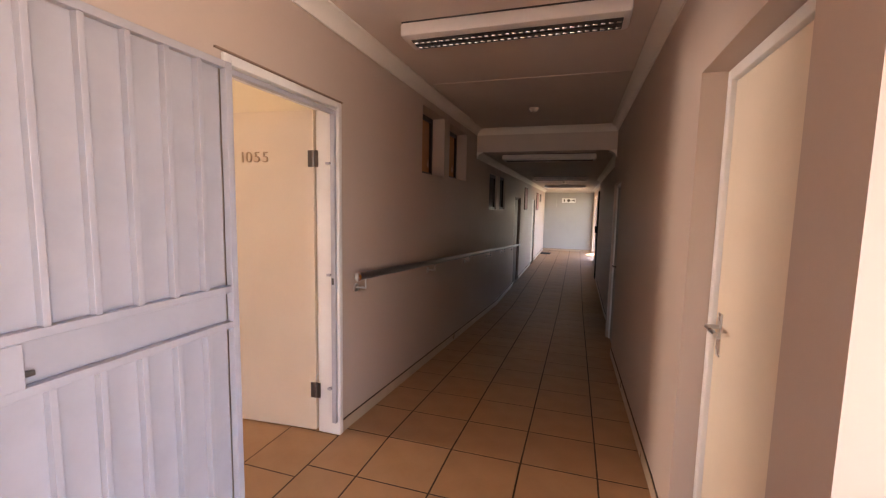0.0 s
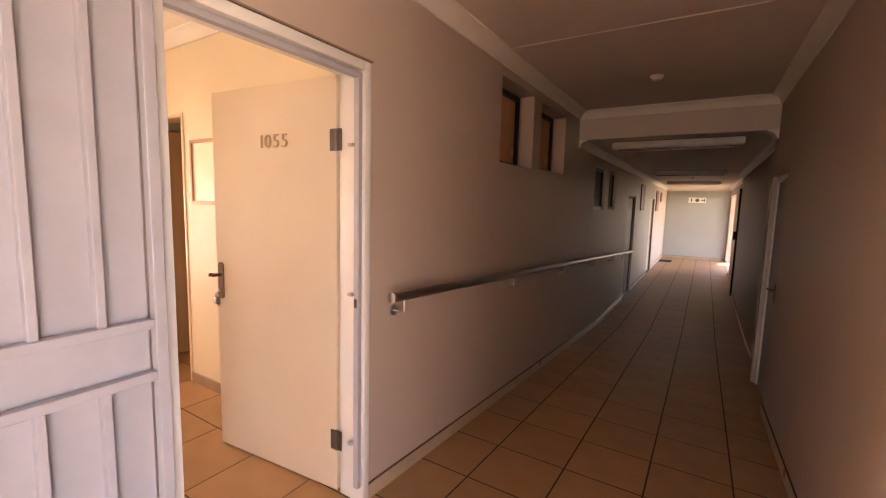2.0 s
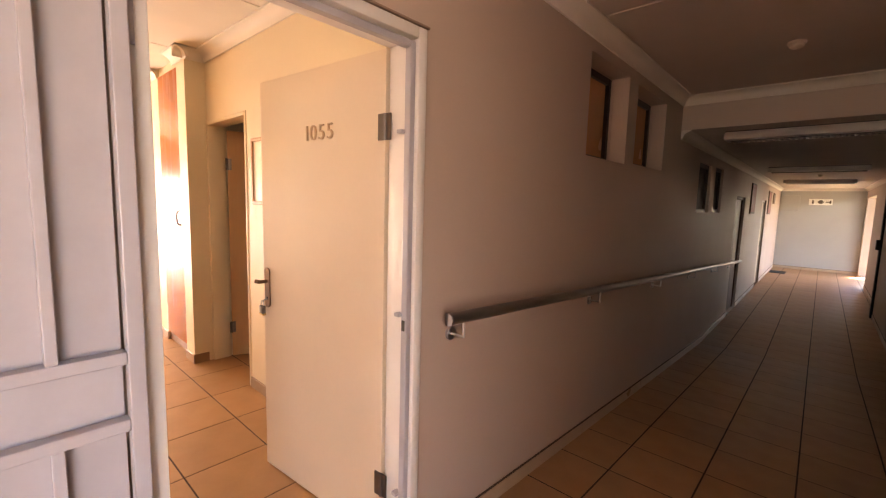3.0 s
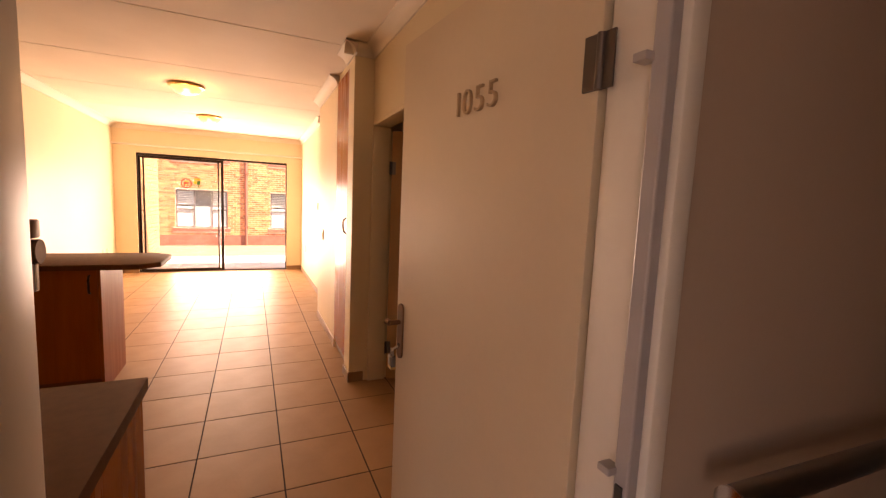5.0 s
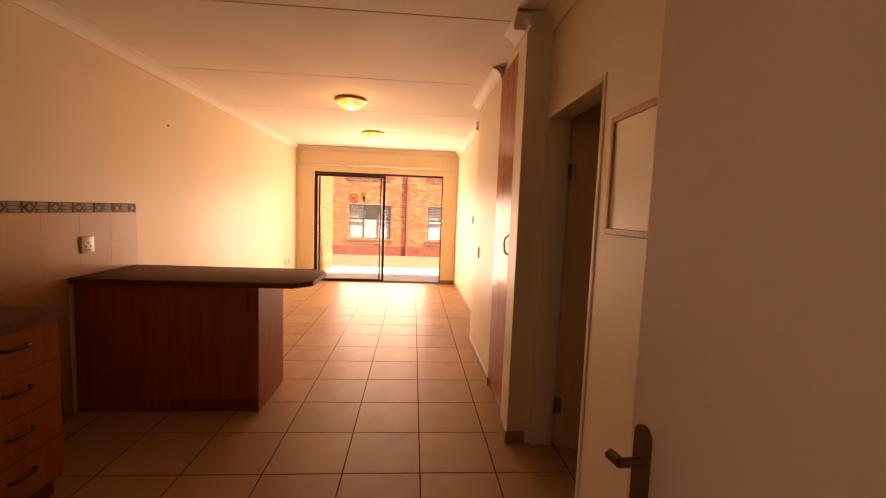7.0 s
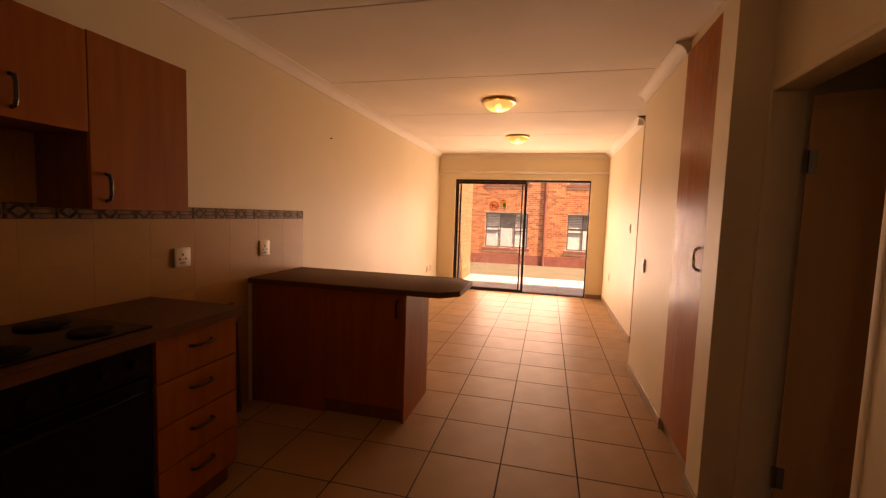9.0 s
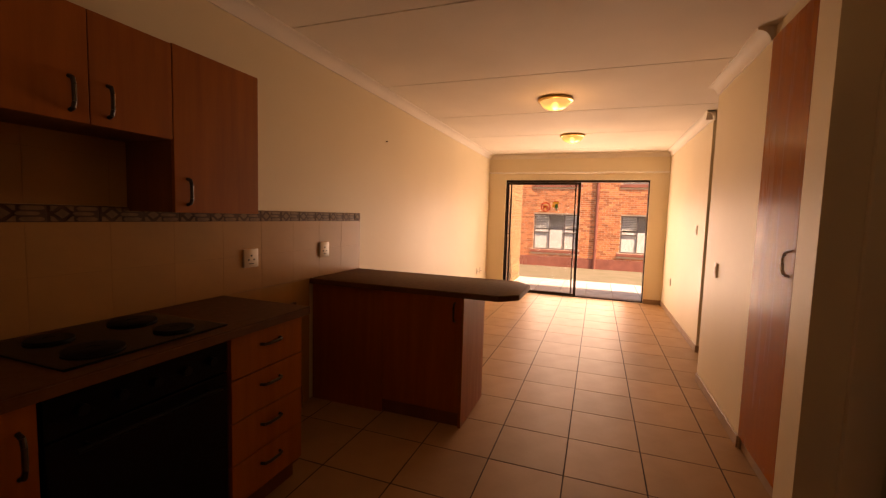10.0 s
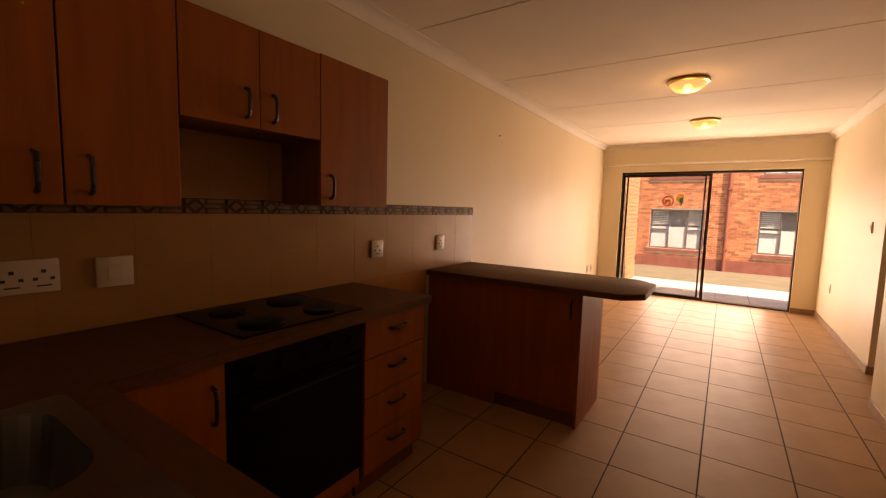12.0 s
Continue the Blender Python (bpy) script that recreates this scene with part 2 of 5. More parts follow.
def prism(bm, outline, z0, z1, bevel=0.0):
    """An upright prism over a plan outline."""
    lo = [bm.verts.new((x, y, z0)) for x, y in outline]
    hi = [bm.verts.new((x, y, z1)) for x, y in outline]
    n = len(outline)
    faces = [bm.faces.new(lo[::-1]), bm.faces.new(hi)] + [bm.faces.new((lo[i], lo[(i + 1) % n], hi[(i + 1) % n], hi[i])) for i in range(n)]
    bmesh.ops.recalc_face_normals(bm, faces=faces)
    if bevel:
        bmesh.ops.bevel(bm, geom=list({e for f in faces for e in f.edges}), offset=bevel, segments=2, profile=0.5, affect="EDGES")
    return bm


def sweep(bm, profile, a, b, side):
    """A moulding: profile (out, up) drawn along the line a-b; side is the direction of 'out'."""
    a, b, side = Vector(a), Vector(b), Vector(side)
    ends = [[bm.verts.new(p + side * o + Vector((0, 0, u))) for o, u in profile] for p in (a, b)]
    n = len(profile)
    faces = [bm.faces.new((ends[0][i], ends[0][(i + 1) % n], ends[1][(i + 1) % n], ends[1][i])) for i in range(n)]
    faces += [bm.faces.new(ends[0][::-1]), bm.faces.new(ends[1])]
    bmesh.ops.recalc_face_normals(bm, faces=faces)
    return bm


def mesh_of(name, bm, mat, smooth=False):
    me = bpy.data.meshes.new(name)
    bm.to_mesh(me)
    bm.free()
    for m in (mat if isinstance(mat, (list, tuple)) else (mat,)):
        me.materials.append(M[m])
    if smooth:
        me.shade_smooth()
        me.set_sharp_from_angle(angle=radians(35))
    return me


def base_of(ob):
    place = Vector((0, 0, 0))
    while ob:
        place += ob.location
        ob = ob.parent
    return place


def part(name, bm, mat, parent, label="", local=False, smooth=False):
    """One mesh under a thing or part. bm is in the world's metres, or in the thing's own with local."""
    if not local:
        bmesh.ops.translate(bm, verts=bm.verts, vec=-base_of(parent))
    ob = new(name, mesh_of(name, bm, mat, smooth))
    ob.parent = parent
    return tagged(ob, label)


def thing(name, place, label, category, group="", kind="", turn=0.0):
    ob = new(name)
    ob.location = place
    ob.rotation_euler.z = radians(turn)
    return tagged(ob, label, category, group, kind)


def structure(name, bm, mat, label, category, smooth=False):
    return tagged(new(name, mesh_of(name, bm, mat, smooth)), label, category, kind="structure")


def solid_grid(xs, ys, zs, holes):
    """A wall as one closed mesh: the block over the ranges xs, ys, zs less the boxes in holes."""
    cut = [sorted({r[0], r[1]} | {h[i] for h in holes for i in pair if r[0] < h[i] < r[1]}) for r, pair in ((xs, (0, 3)), (ys, (1, 4)), (zs, (2, 5)))]
    nx, ny, nz = (len(c) - 1 for c in cut)

    def full(i, j, k):
        if not (0 <= i < nx and 0 <= j < ny and 0 <= k < nz):
            return False
        c = [(cut[a][n] + cut[a][n + 1]) / 2 for a, n in enumerate((i, j, k))]
        return not any(h[0] < c[0] < h[3] and h[1] < c[1] < h[4] and h[2] < c[2] < h[5] for h in holes)

    bm = bmesh.new()
    seen = {}

    def vert(i, j, k):
        if (i, j, k) not in seen:
            seen[i, j, k] = bm.verts.new((cut[0][i], cut[1][j], cut[2][k]))
        return seen[i, j, k]

    for i in range(nx):
        for j in range(ny):
            for k in range(nz):
                if not full(i, j, k):
                    continue
                for d, quad in (((-1, 0, 0), ((0, 0, 0), (0, 0, 1), (0, 1, 1), (0, 1, 0))), ((1, 0, 0), ((1, 0, 0), (1, 1, 0), (1, 1, 1), (1, 0, 1))),
                                ((0, -1, 0), ((0, 0, 0), (1, 0, 0), (1, 0, 1), (0, 0, 1))), ((0, 1, 0), ((0, 1, 0), (0, 1, 1), (1, 1, 1), (1, 1, 0))),
                                ((0, 0, -1), ((0, 0, 0), (0, 1, 0), (1, 1, 0), (1, 0, 0))), ((0, 0, 1), ((0, 0, 1), (1, 0, 1), (1, 1, 1), (0, 1, 1)))):
                    if not full(i + d[0], j + d[1], k + d[2]):
                        bm.faces.new([vert(i + a, j + b, k + c) for a, b, c in quad])
    return bm


COVE = [(0, 0), (0, -0.085), (0.012, -0.085), (0.016, -0.07), (0.026, -0.046), (0.046, -0.026), (0.07, -0.016), (0.085, -0.012), (0.085, 0)]


def cornice(name, a, b, side, label="cream coved plaster cornice"):
    return structure(name, sweep(bmesh.new(), COVE, a, b, side), "cornice", label, "cornice", smooth=True)


def baseboard(a, b, side, h=0.075, label="beige ceramic tile skirting along the wall"):
    """Tile skirting along the foot of a wall."""
    brown = "brown" in label
    if not brown:
        # narrow dark strip along the top edge of the skirting
        structure("trim", sweep(bmesh.new(), [(0, h), (0.006, h), (0.005, h + 0.007), (0, h + 0.008)], a, b, side), "grout", "thin dark line above the skirting tiles", "joint")
    return structure("baseboard", sweep(bmesh.new(), [(0, 0), (0.010, 0), (0.010, h - 0.003), (0.007, h), (0, h)], a, b, side), "skirting_brown" if brown else "skirting", label, "skirting")


# ---- plan ----
HL, HR = -0.838, 1.0          # the corridor's two wall faces
HR2, HR3 = 1.09, 1.20         # the east face past the beam and past the steel post
IN = -1.07                      # the flat's side of the corridor wall
HC1, HC2, BEAM = 2.555, 2.24, 6.45  # corridor ceilings and where the lower one begins
END = 19.6                      # the corridor's end wall
LOW = -0.370                    # floor level past the ramp
RAMP = (2.91, 8.37)              # where the corridor floor begins and ends its slope
FC = 2.66                       # the flat's ceiling
PATIO = -9.60                   # inner face of the patio wall


def hall_z(y):
    """The corridor's floor level: flat, a gentle ramp down along the handrail, flat again."""
    return 0.0 if y < RAMP[0] else max(LOW, LOW * (y - RAMP[0]) / (RAMP[1] - RAMP[0]))


# corridor side walls, each cut by its doors and windows
HIGH_WINDOWS = [(4.27, 4.94, 1.785, 2.40), (5.13, 5.89, 1.805, 2.39), (7.40, 8.08, 1.435, 2.03), (8.38, 8.95, 1.435, 2.05)]
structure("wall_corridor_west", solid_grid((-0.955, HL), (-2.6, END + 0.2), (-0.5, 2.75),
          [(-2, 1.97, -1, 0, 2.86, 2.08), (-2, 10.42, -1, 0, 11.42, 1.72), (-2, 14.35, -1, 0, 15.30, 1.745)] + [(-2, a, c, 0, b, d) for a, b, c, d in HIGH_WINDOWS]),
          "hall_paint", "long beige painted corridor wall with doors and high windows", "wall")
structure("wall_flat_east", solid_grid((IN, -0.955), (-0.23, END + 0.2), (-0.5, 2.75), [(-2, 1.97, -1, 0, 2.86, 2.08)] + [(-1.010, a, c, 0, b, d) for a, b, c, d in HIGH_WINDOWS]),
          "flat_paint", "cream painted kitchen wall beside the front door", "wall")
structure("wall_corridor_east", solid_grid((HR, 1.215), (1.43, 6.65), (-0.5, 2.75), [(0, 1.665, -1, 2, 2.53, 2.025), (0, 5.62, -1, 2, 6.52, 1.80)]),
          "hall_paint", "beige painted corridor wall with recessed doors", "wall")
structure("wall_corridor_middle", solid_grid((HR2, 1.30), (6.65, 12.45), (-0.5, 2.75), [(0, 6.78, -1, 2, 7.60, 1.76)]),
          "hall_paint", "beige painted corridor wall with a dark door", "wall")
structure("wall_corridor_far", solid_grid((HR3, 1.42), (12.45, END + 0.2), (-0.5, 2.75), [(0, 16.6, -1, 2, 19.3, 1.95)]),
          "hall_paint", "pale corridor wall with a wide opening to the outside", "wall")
structure("wall_corridor_end", boxes((HL, END, -0.5, HR3, END + 0.2, 2.75)), "far_paint", "pale grey painted wall closing the corridor", "wall")
structure("wall_lobby_north", boxes((1.215, 1.43, -0.2, 3.4, 1.63, 2.75)), "hall_paint", "pale lobby wall lit by daylight", "wall")
structure("wall_lobby_east", solid_grid((3.2, 3.4), (-2.6, 1.43), (-0.2, 2.75), [(3, -1.9, 0.0, 4, 0.8, 2.45)]), "hall_paint", "pale painted lobby wall", "wall")
# unseen wall keeps light out of the corridor; its opening holds the fill lamp
structure("wall_lobby_south", solid_grid((-0.955, 3.4), (-2.6, -2.4), (-0.2, 2.75), [(-0.1, -3, 0.0, 0.9, 0, 2.1)]), "hall_paint", "unseen pale lobby wall with an opening added for a fill lamp", "wall")
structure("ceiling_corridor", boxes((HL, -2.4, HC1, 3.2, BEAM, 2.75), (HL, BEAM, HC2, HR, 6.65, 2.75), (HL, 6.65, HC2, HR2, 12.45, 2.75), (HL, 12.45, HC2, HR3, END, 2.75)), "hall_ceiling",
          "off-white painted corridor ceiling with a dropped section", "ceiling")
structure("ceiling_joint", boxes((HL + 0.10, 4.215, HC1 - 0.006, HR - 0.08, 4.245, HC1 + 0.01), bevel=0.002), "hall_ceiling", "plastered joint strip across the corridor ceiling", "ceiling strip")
for a, b, s in (((HL, -2.4, HC1), (HL, BEAM, HC1), (1, 0, 0)), ((HR, 1.43, HC1), (HR, BEAM, HC1), (-1, 0, 0)), ((HL, BEAM, HC1), (HR, BEAM, HC1), (0, -1, 0)),
                ((HL, BEAM, HC2), (HL, END, HC2), (1, 0, 0)), ((HR, BEAM, HC2), (HR, 6.65, HC2), (-1, 0, 0)), ((HR2, 6.65, HC2), (HR2, 12.45, HC2), (-1, 0, 0)),
                ((HR3, 12.45, HC2), (HR3, END, HC2), (-1, 0, 0)), ((HL, END, HC2), (HR3, END, HC2), (0, -1, 0))):
    cornice("cornice", a, b, s, "off-white coved cornice of the corridor ceiling")

# the flat
structure("wall_flat_south", boxes((-9.85, -0.23, -0.2, IN, 0, 2.75)), "flat_paint", "long cream painted wall of kitchen and living room", "wall")
structure("wall_bathroom", solid_grid((-3.70, IN), (3.10, 3.22), (-0.2, 2.75), [(-3.70, 3, -1, -2.91, 4, 2.10)]),
          "flat_paint", "cream painted wall with the bathroom doorway", "wall")
structure("wall_pier", boxes((-3.90, 2.945, -0.2, -3.70, 3.60, 2.75)), "flat_paint", "cream painted pier between doorway and cupboard", "wall")
structure("wall_cupboard", boxes((-5.81, 2.985, -0.2, -4.59, 3.22, 2.75)), "flat_paint", "cream painted wall with a light switch", "wall")
structure("wall_flat_north", boxes((-9.60, 3.165, -0.2, -6.79, 3.40, 2.75)), "flat_paint", "cream painted living room wall", "wall")
structure("wall_patio", solid_grid((-9.85, PATIO), (0, 5.2), (-0.6, 2.75), [(-10, 0.335, 0, -9, 2.875, 2.18)]),
          "flat_paint", "cream painted wall round the patio door", "wall")
structure("wall_passage", boxes((-9.60, 5.0, -0.2, IN, 5.2, 2.75), (-6.99, 3.40, -0.2, -6.79, 5.0, 2.75), (-5.01, 3.22, -0.2, -4.81, 5.0, 2.75), (-3.84, 3.60, -0.2, -3.70, 5.0, 2.75), (-4.81, 3.60, -0.2, -3.84, 3.72, 2.75)),
          "flat_paint", "cream painted walls of the passage and bathroom", "wall")
JOINTS = [-2.47, -3.78, -5.10, -6.41, -7.72, -9.03]
edges = [IN] + JOINTS + [PATIO]
bm = boxes((PATIO, 0, FC + 0.02, IN, 5.0, FC + 0.1))
for a, b in zip(edges, edges[1:]):
    box(bm, b + 0.007, 0, FC, a - 0.007, 5.0, FC + 0.02)
structure("ceiling_flat", bm, "ceiling", "cream textured slab ceiling with straight panel joints", "ceiling")
# the third box adds an unseen overhang that keeps sun off the far opening
structure("roof_slab", boxes((-9.85, -0.5, 2.76, 3.6, 5.4, 3.0), (-1.2, 5.4, 2.76, 1.5, 12.0, 3.0), (-1.2, 12.0, 2.76, 5.0, END + 0.4, 3.0), (-1.2, -2.6, 2.76, 3.6, -0.5, 3.0)), "roof", "flat roof slab over the building, with an unseen overhang added against far daylight", "roof")
for a, b, s in (((IN, 0, FC), (PATIO, 0, FC), (0, 1, 0)), ((PATIO, 0, FC), (PATIO, 3.165, FC), (1, 0, 0)), ((PATIO, 3.165, FC), (-6.705, 3.165, FC), (0, -1, 0)),
                ((-6.79, 3.09, FC), (-6.79, 5.0, FC), (1, 0, 0)), ((-5.81, 2.985, FC), (-4.59, 2.985, FC), (0, -1, 0)), ((-3.985, 2.945, FC), (-3.615, 2.945, FC), (0, -1, 0)),
                ((-3.70, 2.86, FC), (-3.70, 3.10, FC), (1, 0, 0)), ((-3.70, 3.10, FC), (IN, 3.10, FC), (0, -1, 0)), ((IN, 0, FC), (IN, 3.10, FC), (-1, 0, 0))):
    cornice("cornice", a, b, s, "cream coved cornice of the flat")
structure("trim_curtain_ledge", sweep(bmesh.new(), [(0, 0), (0.070, 0), (0.076, 0.012), (0.076, 0.024), (0.070, 0.030), (0, 0.030)], (PATIO, 0, 2.295), (PATIO, 3.165, 2.295), (1, 0, 0)),
          "cornice", "white ledge for a curtain rail above the patio door", "rail ledge")

# skirtings
baseboard((HL, -2.4, 0), (HL, 1.97, 0), (1, 0, 0))
for a, b in ((2.86, RAMP[0]), RAMP, (RAMP[1], 10.42)):
    baseboard((HL, a, hall_z(a)), (HL, b, hall_z(b)), (1, 0, 0))
baseboard((-1.05, 2.86, 0), (HL + 0.010, 2.86, 0), (0, -1, 0))
baseboard((HL, 11.42, LOW), (HL, 14.35, LOW), (1, 0, 0))
baseboard((HL, 15.30, LOW), (HL, END, LOW), (1, 0, 0))
for x, a, b in ((HR, 2.53, RAMP[0]), (HR, RAMP[0], 5.62), (HR2, 7.60, RAMP[1]), (HR2, RAMP[1], 12.45), (HR3, 12.45, 16.6)):
    baseboard((x, a, hall_z(a)), (x, b, hall_z(b)), (-1, 0, 0))
baseboard((HL, END, LOW), (HR3, END, LOW), (0, -1, 0))
for a, b, s in (((-4.80, 0, 0), (PATIO, 0, 0), (0, 1, 0)), ((PATIO, 0, 0), (PATIO, 0.335, 0), (1, 0, 0)), ((PATIO, 2.875, 0), (PATIO, 3.165, 0), (1, 0, 0)), ((PATIO, 3.165, 0), (-6.78, 3.165, 0), (0, -1, 0)),
                ((-6.79, 3.155, 0), (-6.79, 5.0, 0), (1, 0, 0)), ((-5.81, 2.985, 0), (-4.59, 2.985, 0), (0, -1, 0)), ((-3.905, 2.945, 0), (-3.69, 2.945, 0), (0, -1, 0)),
                ((-3.70, 2.935, 0), (-3.70, 3.06, 0), (1, 0, 0)), ((-2.91, 3.10, 0), (IN, 3.10, 0), (0, -1, 0))):
    baseboard(a, b, s, 0.08, "brown ceramic tile skirting in the flat")


# ---- corridor: doors and windows ----
def door_frame(parent, axis, depth, a0, a1, top, floor=0.0, w=0.045, label="white painted steel door frame", mat="frame_white"):
    """A pressed steel frame lining an opening: two jambs and a head with a rebate."""
    rows = ((a0, a0 + w, floor, top), (a1 - w, a1, floor, top), (a0 + w, a1 - w, top - w, top))
    for name, (p, q, z0, z1) in zip(("jamb", "jamb", "head"), rows):
        bm = bmesh.new()
        lo, hi = sorted(depth)
        if axis == "y":
            box(bm, lo, p, z0, hi, q, z1, bevel=0.006)
        else:
            box(bm, p, lo, z0, q, hi, z1, bevel=0.006)
        part(name, bm, mat, parent, label, smooth=True)


front = tagged(new("door_1"), "open front door in a white steel frame, leaf swung into the flat", "door", kind="structure")
front.location = (-0.95, 2.415, 0)
door_frame(front, "y", (-0.826, -0.985), 1.97, 2.86, 2.08, w=0.042)
# soft shadow line over the frame, made as a thin brown strip
part("head_shadow_line", boxes((-0.837, 1.93, 2.083, -0.824, 2.87, 2.091), bevel=0.002), "brown_seal", front, "thin brown strip standing for the shadow line above the frame")
# the fixed surround that the security gate closes on
part("gate_post", boxes((-0.868, 2.79, 0.09, -0.838, 2.815, 2.03), bevel=0.004), "gate_white", front, "white steel gate post in the door frame")
part("gate_head", boxes((-0.868, 2.012, 2.005, -0.838, 2.79, 2.03), bevel=0.004), "gate_white", front)
for z in (1.72, 1.045, 0.32):
    part("tab", boxes((-0.888, 2.772, z - 0.007, -0.862, 2.80, z + 0.007), bevel=0.002), "gate_white", front)
part("lock_slot", boxes((-0.860, 2.786, 0.985, -0.846, 2.7895, 1.025)), "slot", front, "black slot for the gate lock")


def lever_set(parent, x, y, z, out, point, mat="bronze", length=0.042, h=0.21):
    """A lever handle on its long plate, in the leaf's own metres; out: the side it stands on; point: the way the lever points."""
    plate = bmesh.new()
    ends = [(x + 0.022 * math.cos(a), z + sgn * (h / 2 - 0.022) + 0.022 * math.sin(a)) for sgn in (1, -1) for a in [(0 if sgn > 0 else math.pi) + math.pi * k / 10 for k in range(11)]]
    near, far = [[plate.verts.new((px, yy, pz)) for px, pz in ends] for yy in (y, y + out * 0.007)]
    plate.faces.new(near)
    plate.faces.new(far)
    for k in range(len(ends)):
        plate.faces.new((near[k - 1], near[k], far[k], far[k - 1]))
    bmesh.ops.recalc_face_normals(plate, faces=plate.faces)
    p = part("handle_plate", plate, mat, parent, "worn metal handle plate with rounded ends", local=True)
    lever = bmesh.new()
    rod(lever, (x, y + out * 0.007, z + 0.035), (x, y + out * 0.05, z + 0.035), 0.009)
    rod(lever, (x, y + out * 0.046, z + 0.035), (x + point * length * 0.7, y + out * 0.05, z + 0.036), 0.0105)
    rod(lever, (x + point * length * 0.66, y + out * 0.05, z + 0.036), (x + point * length, y + out * 0.044, z + 0.030), 0.008)
    part("lever", lever, "bronze", p, "short worn metal lever", local=True, smooth=True)
    key = bmesh.new()
    rod(key, (x, y + out * 0.005, z - 0.055), (x, y + out * 0.012, z - 0.055), 0.009)
    part("keyhole", key, "dark_steel", p, local=True, smooth=True)


def hinge(parent, x, y, z, h=0.10, mat="dark_steel"):
    bm = bmesh.new()
    rod(bm, (x, y, z - h / 2), (x, y, z + h / 2), 0.008)
    box(bm, x - 0.036, y - 0.003, z - h / 2, x, y + 0.003, z + h / 2)
    box(bm, x, y + 0.0, z - h / 2, x + 0.03, y + 0.004, z + h / 2)
    return part("hinge", bm, mat, parent, "dark steel butt hinge", local=True, smooth=True)


def digits(parent, text, size, mat, at, turn):
    """Raised numerals, each a mesh of its own, side by side from at."""
    x = 0.0
    for ch in text:
        cu = bpy.data.curves.new("digit", "FONT")
        cu.body, cu.size, cu.extrude, cu.bevel_depth, cu.offset = ch, size, 0.0045, 0.0010, -0.0022
        tmp = new("digit", cu)
        dg = bpy.context.evaluated_depsgraph_get()
        me = bpy.data.meshes.new_from_object(tmp.evaluated_get(dg))
        bpy.data.objects.remove(tmp)
        me.materials.append(M[mat])
        ob = new("digit", me)
        ob.parent = parent
        ob.matrix_basis = Matrix.Translation(at) @ turn @ Matrix.Translation((x, 0, 0))
        tagged(ob, "raised metal numeral %s" % ch)
        x += size * (0.47 if ch == "1" else 0.60)


LEAF_TURN = math.degrees(math.atan2(-0.086, -1.0)) + 180.0
leaf_root = thing("front_door_leaf", (-0.995, 2.812, 0.012), "open cream painted flush door numbered 1055 with metal lever", "door", turn=LEAF_TURN)
part("leaf", boxes((-0.893, 0.0, 0, -0.003, 0.042, 2.03), bevel=0.002), "door_paint", leaf_root, local=True)
for z in (0.27, 1.74):
    hinge(leaf_root, 0.0, -0.004, z)
lever_set(leaf_root, -0.85, 0.0, 0.99, -1, -1)
lever_set(leaf_root, -0.85, 0.042, 0.99, 1, 1)
digits(leaf_root, "1055", 0.098, "digit", (-0.519, -0.004, 1.718), Matrix.Rotation(radians(90), 4, "X"))
padlock = thing("padlock", (-1.840, 2.706, 0.862), "dark padlock with a brass base hanging from the keyhole", "padlock")
bm = bmesh.new()
rod(bm, (-0.011, 0, 0.048), (-0.011, 0, 0.070), 0.0035)
rod(bm, (0.011, 0, 0.048), (0.011, 0, 0.070), 0.0035)
rod(bm, (-0.013, 0, 0.071), (0.013, 0, 0.071), 0.0035)
part("shackle", bm, "steel", padlock, "shiny steel shackle", local=True, smooth=True)
part("body", boxes((-0.02, -0.009, 0.008, 0.02, 0.009, 0.05), bevel=0.004), "dark_steel", padlock, local=True, smooth=True)
part("key", rod(bmesh.new(), (0.0, 0.030, 0.085), (0.0, -0.004, 0.071), 0.004), "steel", padlock, "small steel key in the keyhole", local=True, smooth=True)
part("bumper", boxes((-0.021, -0.01, 0.0, 0.021, 0.01, 0.010), bevel=0.003), "brass", padlock, "brass base", local=True)

# a small catch on the reveal behind the door frame
catch = thing("door_catch", (-1.05, 1.972, 1.36), "small brown metal door catch beside the front door", "door catch")
part("plate", boxes((-1.062, 1.9702, 1.418, -1.036, 1.992, 1.441), bevel=0.003), "bronze", catch, smooth=True)
part("knuckle", rod(bmesh.new(), (-1.050, 1.9702, 1.402), (-1.050, 1.995, 1.402), 0.015, 16), "bronze", catch, "round dark knuckle", smooth=True)
part("tongue", boxes((-1.056, 1.9702, 1.352, -1.044, 1.991, 1.388), bevel=0.003), "steel", catch, "thin metal tongue")

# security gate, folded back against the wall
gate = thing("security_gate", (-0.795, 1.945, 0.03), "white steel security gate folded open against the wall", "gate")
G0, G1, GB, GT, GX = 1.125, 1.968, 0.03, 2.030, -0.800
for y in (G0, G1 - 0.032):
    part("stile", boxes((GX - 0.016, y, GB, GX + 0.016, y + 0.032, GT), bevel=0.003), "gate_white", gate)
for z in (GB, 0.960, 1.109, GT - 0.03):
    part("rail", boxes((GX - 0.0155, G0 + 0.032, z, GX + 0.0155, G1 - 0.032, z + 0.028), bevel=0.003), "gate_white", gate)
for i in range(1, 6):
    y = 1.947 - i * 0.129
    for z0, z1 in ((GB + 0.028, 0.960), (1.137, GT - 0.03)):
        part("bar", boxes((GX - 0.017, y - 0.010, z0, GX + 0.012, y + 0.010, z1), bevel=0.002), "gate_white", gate)
